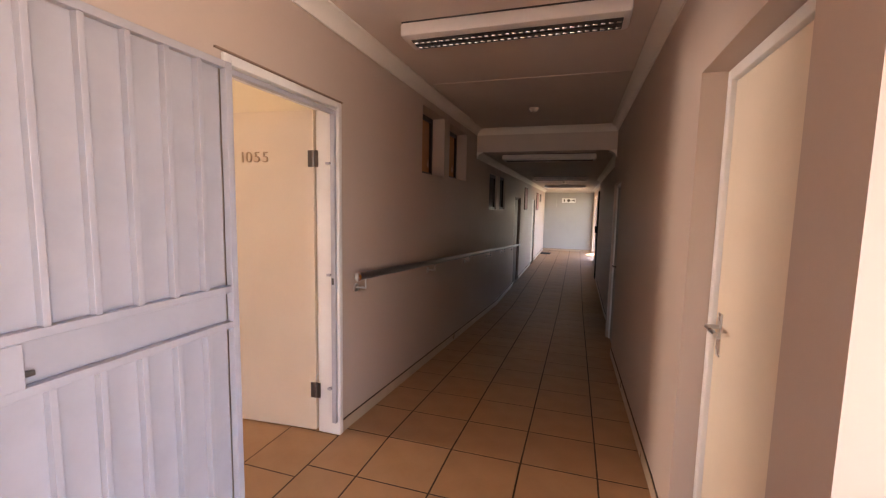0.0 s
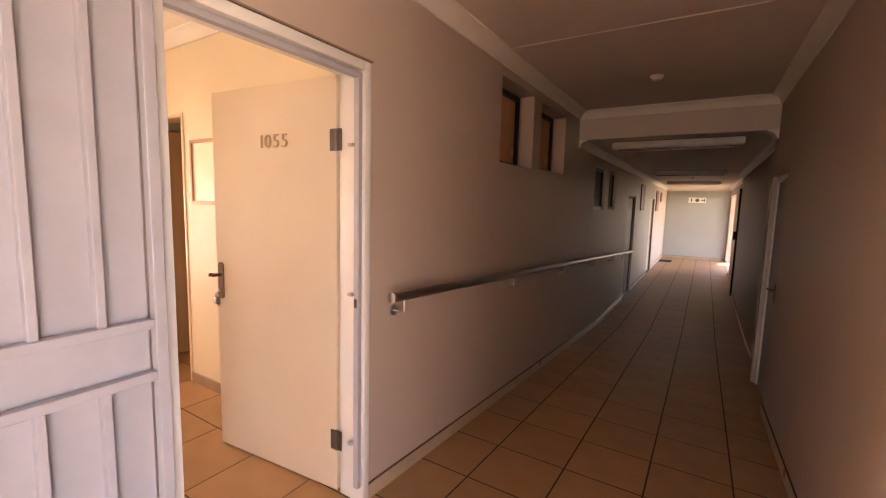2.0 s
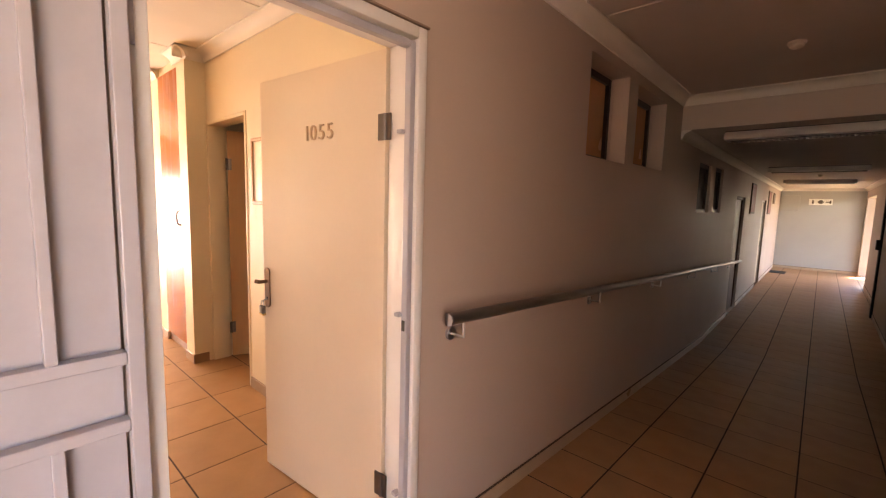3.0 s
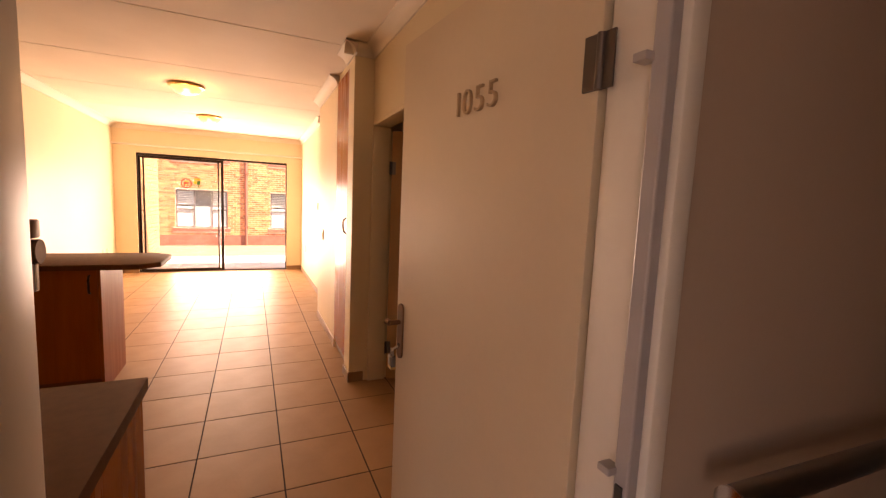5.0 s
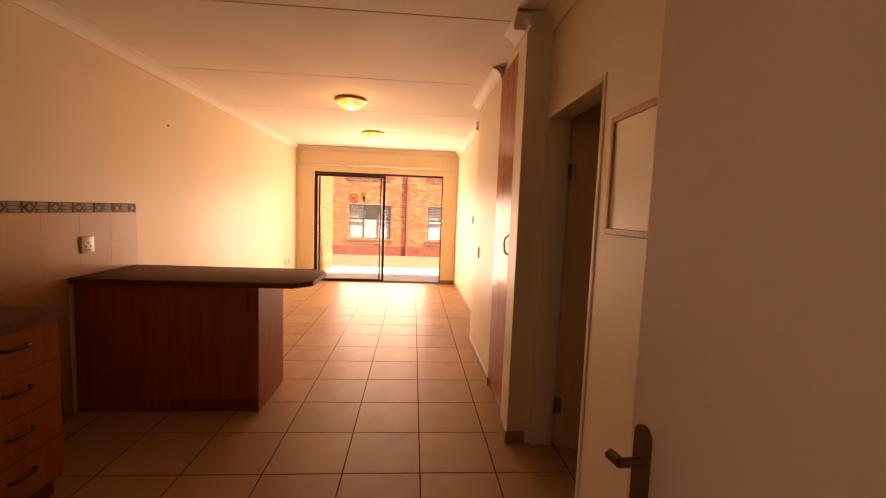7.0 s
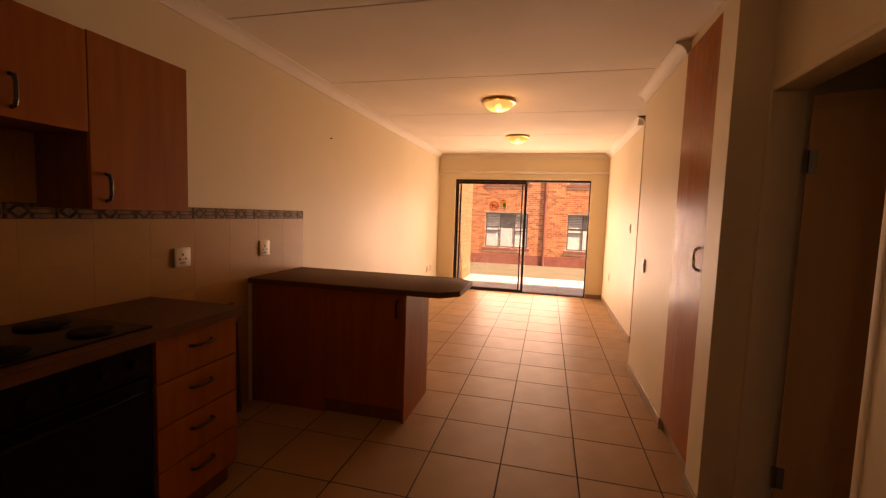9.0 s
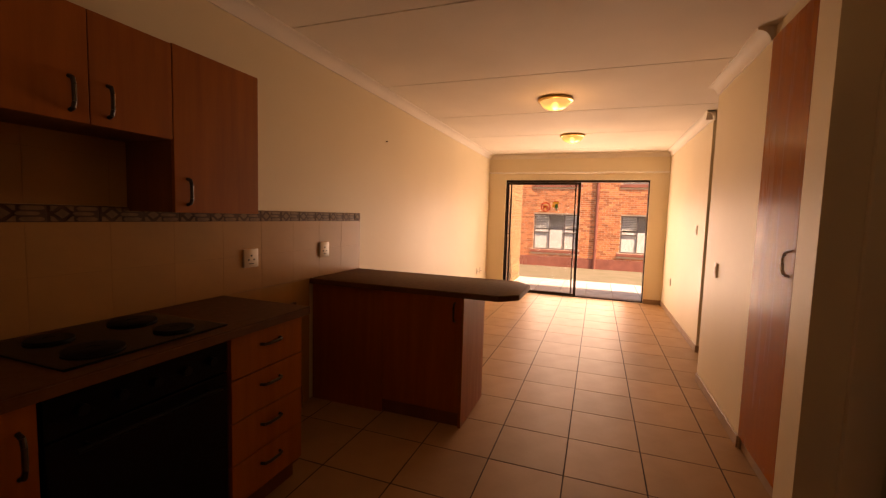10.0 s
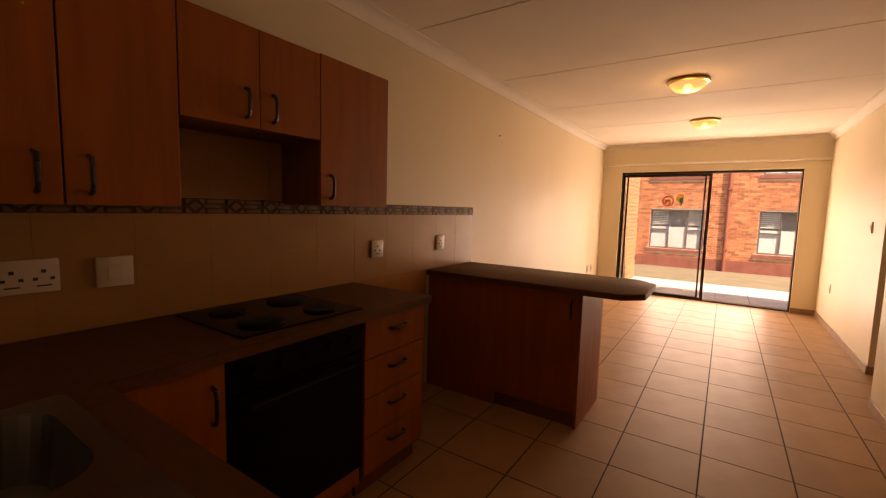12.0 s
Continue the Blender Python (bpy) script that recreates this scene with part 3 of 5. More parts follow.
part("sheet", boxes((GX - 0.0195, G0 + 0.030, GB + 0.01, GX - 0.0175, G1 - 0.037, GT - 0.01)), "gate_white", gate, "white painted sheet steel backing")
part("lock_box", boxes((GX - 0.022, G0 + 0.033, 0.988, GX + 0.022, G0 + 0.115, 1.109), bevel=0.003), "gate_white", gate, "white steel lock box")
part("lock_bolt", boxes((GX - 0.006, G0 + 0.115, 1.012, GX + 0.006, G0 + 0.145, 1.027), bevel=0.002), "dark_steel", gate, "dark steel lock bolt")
for z in (0.30, 1.78):
    bm = bmesh.new()
    rod(bm, (-0.822, 1.976, z), (-0.822, 1.976, z + 0.10), 0.009)
    part("hinge", bm, "gate_white", gate, smooth=True)


def flush_door(name, label, side, x_leaf, y0, y1, floor, top, leaf_mat, handle_at=None, plate="steel", frame_mat="frame_white"):
    """A closed flush door in its frame, set in a wall that runs along y. side: which way the corridor lies."""
    d = tagged(new(name), label, "door", kind="structure")
    d.location = (x_leaf, (y0 + y1) / 2, floor)
    rim = x_leaf + side * 0.030
    door_frame(d, "y", (rim, x_leaf - side * 0.03), y0, y1, top, floor, mat=frame_mat,
               label="white painted steel door frame" if frame_mat == "frame_white" else "dark stained door frame")
    leaf = part("leaf", boxes((x_leaf - side * 0.025, y0 + 0.050, floor + 0.01, x_leaf + side * 0.012, y1 - 0.050, top - 0.050), bevel=0.002), leaf_mat, d)
    if handle_at is not None:
        z = floor + 1.0
        bm = boxes((x_leaf + side * 0.012, handle_at - 0.02, z - 0.085, x_leaf + side * 0.018, handle_at + 0.02, z + 0.085), bevel=0.002)
        hp = part("handle_plate", bm, plate, leaf, "metal handle plate")
        bm = bmesh.new()
        inward = -1 if handle_at > (y0 + y1) / 2 else 1
        rod(bm, (x_leaf + side * 0.018, handle_at, z + 0.03), (x_leaf + side * 0.062, handle_at, z + 0.03), 0.009)
        rod(bm, (x_leaf + side * 0.058, handle_at, z + 0.03), (x_leaf + side * 0.058, handle_at + inward * 0.11, z + 0.026), 0.009)
        part("lever", bm, plate, leaf, "metal lever", smooth=True)
    return d


flush_door("door_2", "closed cream flush door in a deep recess", -1, 1.120, 1.667, 2.528, 0.0, 2.023, "door_paint", 2.425)
flush_door("door_3", "closed pale flush door along the corridor", -1, 1.06, 5.62, 6.52, hall_z(6.52), 1.80, "grey_paint", 6.02, "dark_steel")
flush_door("door_4", "closed dark wooden door along the corridor", -1, 1.16, 6.78, 7.60, hall_z(7.6), 1.76, "dark_door")
flush_door("door_5", "closed dark wooden door in the corridor", 1, -0.90, 10.42, 11.42, LOW, 1.72, "dark_door", 11.3, "dark_steel", frame_mat="dark_door")
flush_door("door_6", "closed cream door near the corridor's end", 1, -0.90, 14.35, 15.30, LOW, 1.745, "door_paint", 15.15)


def high_window(name, y0, y1, z0, z1, label, x=-1.044, pane="obscure"):
    """A small dark-framed window deep in its opening."""
    w = tagged(new(name), label, "window", kind="structure")
    w.location = (x + 0.014, (y0 + y1) / 2, z0)
    f = 0.045
    for n, r in (("frame_side", (y0, y0 + f, z0, z1)), ("frame_side", (y1 - f, y1, z0, z1)), ("frame_bar", (y0 + f, y1 - f, z0, z0 + f)), ("frame_bar", (y0 + f, y1 - f, z1 - f, z1))):
        part(n, boxes((x, r[0], r[2], x + 0.039, r[1], r[3]), bevel=0.004), "bronze_alu", w, "dark bronze frame")
    part("pane", boxes((x, y0 + f, z0 + f, x + 0.012, y1 - f, z1 - f)), pane, w, "obscure glass, light from the room behind put in its brownish colour" if pane == "obscure" else "dark glass")
    part("latch", boxes((x + 0.014, y0 + f, z0 + 0.16, x + 0.022, y0 + f + 0.17, z0 + 0.172)), "bronze_alu", w, "thin dark stay bar")
    return w


M["dull_glass"] = material("dull_glass", (0.012, 0.010, 0.009), 0.45, spec=0.12, var=0.1, bump=0.0)
# orange-brown colour carries the room light that would come through the pane
M["obscure"] = material("obscure", (0.62, 0.32, 0.15), 0.25, var=0.1, scale=3, fine=60, bump=0.2, tint=(0.45, 0.22, 0.10))
for i, (a, b, c, d) in enumerate(HIGH_WINDOWS):
    high_window("window_%d" % (i + 1), a, b, c, d, "small high window with dark frame and %s glass" % ("obscure" if i < 2 else "dark"), -1.009 if i < 2 else -0.905, "obscure" if i < 2 else "dull_glass")
    if i < 2:
        structure("trim_reveal", boxes((-0.969, a, c, -0.953, a + 0.004, d), (-0.969, b - 0.004, c, -0.953, b, d), (-0.969, a + 0.004, c, -0.953, b - 0.004, c + 0.004), (-0.969, a + 0.004, d - 0.004, -0.953, b - 0.004, d)), "hall_paint", "beige painted window reveal", "window reveal")


# ---- corridor: rail, lights, signs ----
rail = thing("handrail", (HL, 2.9, 0.9), "brushed steel handrail on brackets along the ramp wall", "handrail")
ra, rb = Vector((-0.762, 2.94, 1.018)), Vector((-0.762, 10.95, 0.565))
part("tube", rod(bmesh.new(), ra, rb, 0.025, 20), "rail_steel", rail, "round brushed steel tube", smooth=True)
part("end_cap", rod(bmesh.new(), ra - Vector((0, 0.004, 0)), ra + Vector((0, 0.001, 0)), 0.0265, 20), "reflector", rail, "polished end cap", smooth=True)
for i in range(6):
    p = ra.lerp(rb, (0.10 + i * 1.42) / 8.01)
    bm = bmesh.new()
    rod(bm, (HL, p.y, p.z - 0.085), (HL + 0.012, p.y, p.z - 0.085), 0.028, 20)
    rod(bm, (HL + 0.012, p.y, p.z - 0.085), (p.x, p.y, p.z - 0.085), 0.006)
    rod(bm, (p.x, p.y, p.z - 0.088), (p.x, p.y, p.z - 0.022), 0.006)
    part("bracket", bm, "steel", rail, "steel wall bracket with round rose", smooth=True)


def louvre_light(y, ceiling, x0=-0.525, x1=0.765):
    """A surface fluorescent fitting with a bright louvre, switched off."""
    t = thing("ceiling_light", ((x0 + x1) / 2, y, ceiling - 0.075), "white fluorescent ceiling fitting with mirror louvre, switched off", "ceiling light", "corridor ceiling lights")
    bm = bmesh.new()
    prism(bm, [(x0, y - 0.13), (x1, y - 0.13), (x1, y + 0.12), (x0, y + 0.12)], ceiling - 0.085, ceiling - 0.004, bevel=0.022)
    part("housing", bm, "light_body", t, "white enamelled housing", smooth=True)
    # near-black strip put in as the shade between housing and ceiling
    part("shade_gap", boxes((x0 + 0.01, y - 0.122, ceiling - 0.006, x1 - 0.01, y + 0.112, ceiling)), "slot", t, "dark strip standing for the shaded gap at the ceiling")
    for yy in (y - 0.030, y + 0.045):
        tray = part("louvre", boxes((x0 + 0.05, yy - 0.034, ceiling - 0.089, x1 - 0.04, yy + 0.034, ceiling - 0.0845)), "slot", t, "dark mirror louvre")
        n = 30
        for i in range(n):
            x = x0 + 0.07 + (x1 - x0 - 0.13) * i / (n - 1)
            bm = boxes((x - 0.013, yy - 0.006, ceiling - 0.096, x + 0.013, yy + 0.006, ceiling - 0.0892), bevel=0.003)
            bmesh.ops.rotate(bm, verts=bm.verts, cent=(x, yy, ceiling - 0.092), matrix=Matrix.Rotation(radians(9), 3, "Z"))
            part("louvre_blade", bm, "reflector", tray, smooth=True)
    return t


louvre_light(3.09, HC1, -0.50, 0.775)
louvre_light(6.85, HC2)
louvre_light(11.2, HC2)
louvre_light(15.0, HC2)
for place in ((0.05, 5.33, HC1 - 0.045), (0.15, 13.2, HC2 - 0.045)):
    det = thing("smoke_detector", place, "small white dome detector on the corridor ceiling", "smoke detector", "corridor smoke detectors")
    part("base", turned(bmesh.new(), [(0, 0.045), (0.05, 0.045), (0.05, 0.03), (0.042, 0.026)], place), "plastic", det, smooth=True)
    part("dome", turned(bmesh.new(), [(0.040, 0.028), (0.036, 0.012), (0.02, 0.002), (0, 0)], place), "plastic", det, smooth=True)

SX, SZ = 0.17, 1.815
sign = thing("exit_sign", (SX, END - 0.02, SZ - 0.1), "white sign with three dark pictograms on the end wall", "sign")
part("board", boxes((SX - 0.28, END - 0.02, SZ - 0.095, SX + 0.28, END - 0.004, SZ + 0.095), bevel=0.003), "sign_white", sign)
for k in (-1, 0, 1):
    x = SX + 0.185 * k
    bm = bmesh.new()
    if k < 0:
        box(bm, x - 0.022, END - 0.026, SZ - 0.055, x + 0.022, END - 0.021, SZ + 0.055)
    elif k < 1:
        rod(bm, (x, END - 0.021, SZ), (x, END - 0.026, SZ), 0.062, 20)
        box(bm, x - 0.075, END - 0.0255, SZ - 0.015, x + 0.075, END - 0.021, SZ + 0.015)
    else:
        box(bm, x - 0.07, END - 0.026, SZ - 0.018, x + 0.02, END - 0.021, SZ + 0.018)
        box(bm, x + 0.02, END - 0.026, SZ - 0.045, x + 0.06, END - 0.021, SZ + 0.045)
    part("pictogram", bm, "sign_dark", sign, "dark pictogram")
box_db = thing("wall_box", (-0.55, END - 0.05, 1.5), "pale flat metal box high on the end wall", "wall box")
part("case", boxes((-0.78, END - 0.05, 1.52, -0.33, END, 2.02), bevel=0.006), "far_paint", box_db)
for y0, y1, z0, z1, mat, text in ((12.15, 12.85, 1.42, 2.03, "poster", "dark red framed notice on the corridor wall"), (15.65, 16.4, 1.40, 2.01, "poster", "dark red framed notice near the corridor's end"), (17.0, 17.5, 1.70, 2.0, "sign_dark", "small dark plaque on the corridor wall")):
    n = thing("notice", (HL, (y0 + y1) / 2, z0), text, "notice")
    part("frame", boxes((HL, y0, z0, HL + 0.02, y1, z1), bevel=0.004), "dark_door", n)
    part("sheet", boxes((HL + 0.020, y0 + 0.03, z0 + 0.03, HL + 0.022, y1 - 0.03, z1 - 0.03)), mat, n)
mat_thing = thing("doormat", (-0.60, 18.1, LOW), "black rubber doormat on the corridor floor", "doormat")
part("pad", boxes((-0.80, 17.8, LOW, -0.42, 18.4, LOW + 0.015), bevel=0.004), "mat", mat_thing)
fire = thing("steel_door_post", (HR2 - 0.02, 12.37, LOW), "tall dark steel door post at the side opening", "door post")
part("post", boxes((HR2 - 0.035, 12.30, LOW, HR2 - 0.002, 12.44, 1.94), bevel=0.005), "black", fire)
part("lock", boxes((HR2 - 0.08, 12.28, LOW + 1.22, HR2 - 0.033, 12.42, LOW + 1.40), bevel=0.01), "black", fire, "black lock case")


# ---- the flat: doorways, cupboard, fittings ----
bath = tagged(new("door_7"), "bathroom doorway in a steel frame, door ajar", "door", kind="structure")
bath.location = (-3.30, 3.16, 0)
door_frame(bath, "x", (3.094, 3.235), -3.70, -2.91, 2.10, w=0.032, label="cream painted steel door frame", mat="flat_paint")
bath_leaf = thing("bathroom_door_leaf", (-3.648, 3.240, 0.012), "tan wooden flush door standing open into the dark bathroom", "door", turn=68)
part("leaf", boxes((0.003, 0.0, 0, 0.70, 0.04, 2.03), bevel=0.002), "brown_door", bath_leaf, local=True)
for z in (0.27, 1.74):
    bm = bmesh.new()
    rod(bm, (0, -0.004, z - 0.05), (0, -0.004, z + 0.05), 0.009)
    box(bm, 0.0, -0.004, z - 0.05, 0.035, 0.0, z + 0.05)
    box(bm, -0.012, -0.036, z - 0.05, -0.008, 0.0, z + 0.05)
    part("hinge", bm, "dark_steel", bath_leaf, "dark steel butt hinge", local=True, smooth=True)

board = thing("pinboard", (-2.50, 3.10, 1.42), "pale notice board in a thin timber frame", "notice board")
bx0, bx1, bz0, bz1 = -2.80, -2.20, 1.42, 1.885
part("panel", boxes((bx0 + 0.02, 3.088, bz0 + 0.02, bx1 - 0.02, 3.10, bz1 - 0.02)), "board", board)
for r in ((bx0, 3.078, bz0, bx1, 3.10, bz0 + 0.024), (bx0, 3.078, bz1 - 0.024, bx1, 3.10, bz1), (bx0, 3.0785, bz0 + 0.024, bx0 + 0.024, 3.10, bz1 - 0.024), (bx1 - 0.024, 3.0785, bz0 + 0.024, bx1, 3.10, bz1 - 0.024)):
    part("frame_strip", boxes(r, bevel=0.003), "timber", board, "thin timber frame strip")


def bow_handle(bm, a, b, out):
    """A bow handle between two points, standing off towards out."""
    a, b, out = Vector(a), Vector(b), Vector(out)
    pts = [a, a.lerp(b, 0.06) + out * 0.75, a.lerp(b, 0.25) + out, a.lerp(b, 0.75) + out, a.lerp(b, 0.94) + out * 0.75, b]
    for p, q in zip(pts, pts[1:]):
        rod(bm, p, q, 0.0075, 10)
    return bm


cup = thing("built_in_cupboard", (-4.16, 3.2, 0), "tall red-brown laminate built-in cupboard", "cupboard")
part("carcass", boxes((-4.585, 3.02, 0.0, -3.905, 3.55, 2.60)), "cabinet_edge", cup)
part("plinth", boxes((-4.585, 3.0, 0.0, -3.905, 3.02, 0.09)), "skirting_brown", cup, "brown tile plinth")
d = part("door", boxes((-4.565, 2.975, 0.095, -3.985, 2.996, 2.575), bevel=0.002), "cupboard", cup, "red-brown laminate door")
part("handle", bow_handle(bmesh.new(), (-4.035, 2.975, 1.20), (-4.035, 2.975, 1.33), (0, -0.032, 0)), "steel", d, "steel bow handle", smooth=True)
part("frame_strip", boxes((-3.978, 2.990, 0.09, -3.906, 3.02, 2.577)), "dark_door", cup, "dark recessed frame strip")
part("frame_strip", boxes((-4.585, 2.998, 0.09, -4.571, 3.02, 2.577)), "dark_door", cup)
part("top_panel", boxes((-4.585, 2.995, 2.577, -3.905, 3.02, 2.66)), "flat_paint", cup, "cream filler panel above the doors")


def plate_on(name, label, place, normal, w, h, slots=(), rocker=False):
    """A socket or switch plate on a wall; normal: 'y+', 'y-'."""
    s = 1 if normal == "y+" else -1
    x, y, z = place
    t = thing(name, place, label, name.replace("_", " "))
    part("plate", boxes((x - w / 2, y, z - h / 2, x + w / 2, y + s * 0.012, z + h / 2), bevel=0.003), "plastic", t, smooth=True)
    for dx, dz, sw, sh in slots:
        part("slot", boxes((x + dx - sw / 2, y + s * 0.012, z + dz - sh / 2, x + dx + sw / 2, y + s * 0.0128, z + dz + sh / 2)), "slot", t, "dark plug slot")
    if rocker:
        part("rocker", boxes((x - w * 0.2, y + s * 0.012, z - h * 0.25, x + w * 0.2, y + s * 0.017, z + h * 0.25), bevel=0.002), "plastic", t)
    return t


PINS = ((0, 0.016, 0.013, 0.012), (-0.022, -0.010, 0.013, 0.010), (0.022, -0.010, 0.013, 0.010), (0.0, -0.034, 0.04, 0.005))
plate_on("wall_socket", "white square wall socket on the kitchen tiles", (-3.486, 0.008, 1.155), "y+", 0.115, 0.115, PINS)
plate_on("wall_socket", "white square wall socket above the breakfast bar", (-4.243, 0.008, 1.160), "y+", 0.115, 0.115, PINS)
plate_on("wall_socket", "white double wall socket above the worktop", (-1.767, 0.008, 1.170), "y+", 0.165, 0.115, tuple((a - 0.04, b, c, d) for a, b, c, d in PINS) + tuple((a + 0.04, b, c, d) for a, b, c, d in PINS))
plate_on("cooker_switch", "white isolator switch above the worktop", (-2.013, 0.008, 1.162), "y+", 0.12, 0.115, rocker=True)
for x in (-8.90, -9.12):
    plate_on("wall_socket", "small white socket low on the living room wall", (x, 0, 0.45), "y+", 0.09, 0.11, PINS[:3])
plate_on("light_switch", "white light switch beside the passage", (-5.43, 2.985, 1.075), "y-", 0.075, 0.115, rocker=True)
plate_on("light_switch", "white light switch in the living room", (-7.20, 3.165, 1.37), "y-", 0.075, 0.115, rocker=True)
plate_on("wall_socket", "white wall socket near the patio door", (-8.76, 3.165, 0.53), "y-", 0.075, 0.115, PINS[:3])
hook = thing("picture_hook", (-5.27, 0.0, 2.18), "small brown picture hook in the wall", "hook")
part("pin", rod(bmesh.new(), (-5.27, 0, 2.18), (-5.27, 0.02, 2.185), 0.006), "bronze", hook)


def dome_lamp(x, y):
    t = thing("ceiling_lamp", (x, y, FC - 0.10), "lit glass dome ceiling lamp with a brass rim", "ceiling lamp", "ceiling lamps of the flat")
    c = (x, y, FC)
    part("rim", turned(bmesh.new(), [(0, 0), (0.165, 0), (0.175, -0.012), (0.172, -0.028), (0.150, -0.034), (0.148, -0.030)], c, 40), "brass", t, "polished brass rim", smooth=True)
    glass_dome = part("shade", turned(bmesh.new(), [(0.150, -0.028), (0.140, -0.055), (0.112, -0.082), (0.070, -0.100), (0.03, -0.107), (0, -0.108)], c, 40), "lamp_glass", t, "amber glass dome, lit", smooth=True)
    bm = bmesh.new()
    bmesh.ops.create_uvsphere(bm, u_segments=16, v_segments=10, radius=0.032)
    bmesh.ops.translate(bm, verts=bm.verts, vec=(x, y, FC - 0.065))
    part("bulb", bm, "diffuser", t, "glowing bulb", smooth=True)
    glass_dome.visible_shadow = False
    return t


def amber_glass():
    """Frosted amber glass: part clear, part scattering, faintly lit from within."""
    m = bpy.data.materials.new("lamp_glass")
    m.use_nodes = True
    n, l = m.node_tree.nodes, m.node_tree.links
    b = n["Principled BSDF"]
    b.inputs["Base Color"].default_value = (0.66, 0.42, 0.13, 1)
    b.inputs["Roughness"].default_value = 0.2
    b.inputs["Emission Color"].default_value = (1.0, 0.66, 0.24, 1)
    b.inputs["Emission Strength"].default_value = 0.42
    clear, mix = n.new("ShaderNodeBsdfTransparent"), n.new("ShaderNodeMixShader")
    clear.inputs["Color"].default_value = (1.0, 0.78, 0.40, 1)
    mix.inputs[0].default_value = 0.18
    l.new(b.outputs[0], mix.inputs[1])
    l.new(clear.outputs[0], mix.inputs[2])
    l.new(mix.outputs[0], n["Material Output"].inputs["Surface"])
    return m


M["lamp_glass"] = amber_glass()
dome_lamp(-5.88, 1.58)
dome_lamp(-7.82, 1.64)

# ---- kitchen ----
WT, TH = 0.95, 0.036            # worktop level and thickness
top_main = thing("worktop", (-2.2, 0.3, WT - TH), "speckled brown laminate L-shaped kitchen worktop", "worktop")
bm = prism(bmesh.new(), [(IN, 0.0), (IN, 0.67), (-1.785, 0.67), (-1.785, 0.62), (-3.285, 0.62), (-3.285, 0.0)], WT - TH, WT)
# the leg by the front door, cut out for the sink bowl
for x0, y0, x1, y1 in ((-1.25, 0.67, IN, 1.07), (-1.785, 0.67, -1.65, 1.07), (-1.785, 1.07, IN, 1.955)):
    box(bm, x0, y0, WT - TH, x1, y1, WT)
part("top", bm, "worktop", top_main)
part("front_edge", boxes((-3.28, 0.6205, WT - TH - 0.004, -1.789, 0.624, WT - 0.006)), "worktop_edge", top_main, "dark rounded front edge")
part("front_edge", boxes((-1.789, 0.6205, WT - TH - 0.004, -1.7855, 1.953, WT - 0.006)), "worktop_edge", top_main)


def base_unit(name, label, x0, x1, front, back, mat="cabinet"):
    t = thing(name, ((x0 + x1) / 2, back, 0), label, "kitchen unit", "kitchen base units")
    part("carcass", boxes((x0, back, 0.10, x1, front - 0.019, WT - TH)), "cabinet_edge", t)
    part("plinth", boxes((x0, back + 0.05, 0.0, x1, front - 0.06, 0.10)), "cabinet_edge", t, "recessed plinth")
    return t


unit = base_unit("drawer_unit", "red-brown laminate unit with four drawers", -3.25, -2.785, 0.595, 0.01)
for i in range(4):
    z1 = WT - TH - 0.012 - i * 0.195
    d = part("drawer_front", boxes((-3.248, 0.576, z1 - 0.190, -2.787, 0.595, z1), bevel=0.002), "cabinet", unit, "laminate drawer front")
    part("handle", bow_handle(bmesh.new(), (-3.08, 0.595, z1 - 0.07), (-2.955, 0.595, z1 - 0.07), (0, 0.028, 0)), "handle_dark", d, "dark bow handle", smooth=True)
oven = thing("built_in_oven", (-2.45, 0.01, 0.1), "black glass built-in oven under the hob", "oven")
part("body", boxes((-2.765, 0.02, 0.10, -2.125, 0.565, WT - TH - 0.004)), "black", oven)
od = part("door", boxes((-2.76, 0.565, 0.20, -2.13, 0.60, 0.765), bevel=0.004), "black_glass", oven, "black glass oven door")
bm = bmesh.new()
rod(bm, (-2.70, 0.635, 0.725), (-2.19, 0.635, 0.725), 0.009)
rod(bm, (-2.66, 0.60, 0.725), (-2.66, 0.635, 0.725), 0.007)
rod(bm, (-2.23, 0.60, 0.725), (-2.23, 0.635, 0.725), 0.007)
part("handle", bm, "black", od, "black bar handle", smooth=True)
panel = part("control_panel", boxes((-2.76, 0.565, 0.772, -2.13, 0.598, WT - TH - 0.006), bevel=0.003), "black_glass", oven, "black control panel")
for i in range(5):
    x = -2.68 + i * 0.115
    part("knob", rod(bmesh.new(), (x, 0.598, 0.84), (x, 0.622, 0.84), 0.017, 16), "black", panel, "black knob", smooth=True)
part("plinth", boxes((-2.765, 0.06, 0.0, -2.125, 0.535, 0.10)), "cabinet_edge", oven)
part("filler", boxes((-2.76, 0.565, 0.105, -2.13, 0.590, 0.195), bevel=0.002), "cabinet", oven, "laminate filler below the oven")
unit = base_unit("base_cabinet", "red-brown laminate base cabinet with one door", -2.12, -1.80, 0.595, 0.01)
d = part("door", boxes((-2.118, 0.576, 0.105, -1.803, 0.595, WT - TH - 0.012), bevel=0.002), "cabinet", unit, "laminate door")
part("handle", bow_handle(bmesh.new(), (-2.075, 0.595, 0.70), (-2.075, 0.595, 0.83), (0, 0.028, 0)), "handle_dark", d, "dark bow handle", smooth=True)
leg = thing("sink_cabinet", (-1.45, 1.2, 0), "red-brown laminate sink cabinet by the front door", "kitchen unit", "kitchen base units")
part("carcass", boxes((-1.745, 0.62, 0.10, IN, 1.925, WT - TH - 0.19)), "cabinet_edge", leg)
part("plinth", boxes((-1.69, 0.62, 0.0, IN, 1.90, 0.10)), "cabinet_edge", leg)
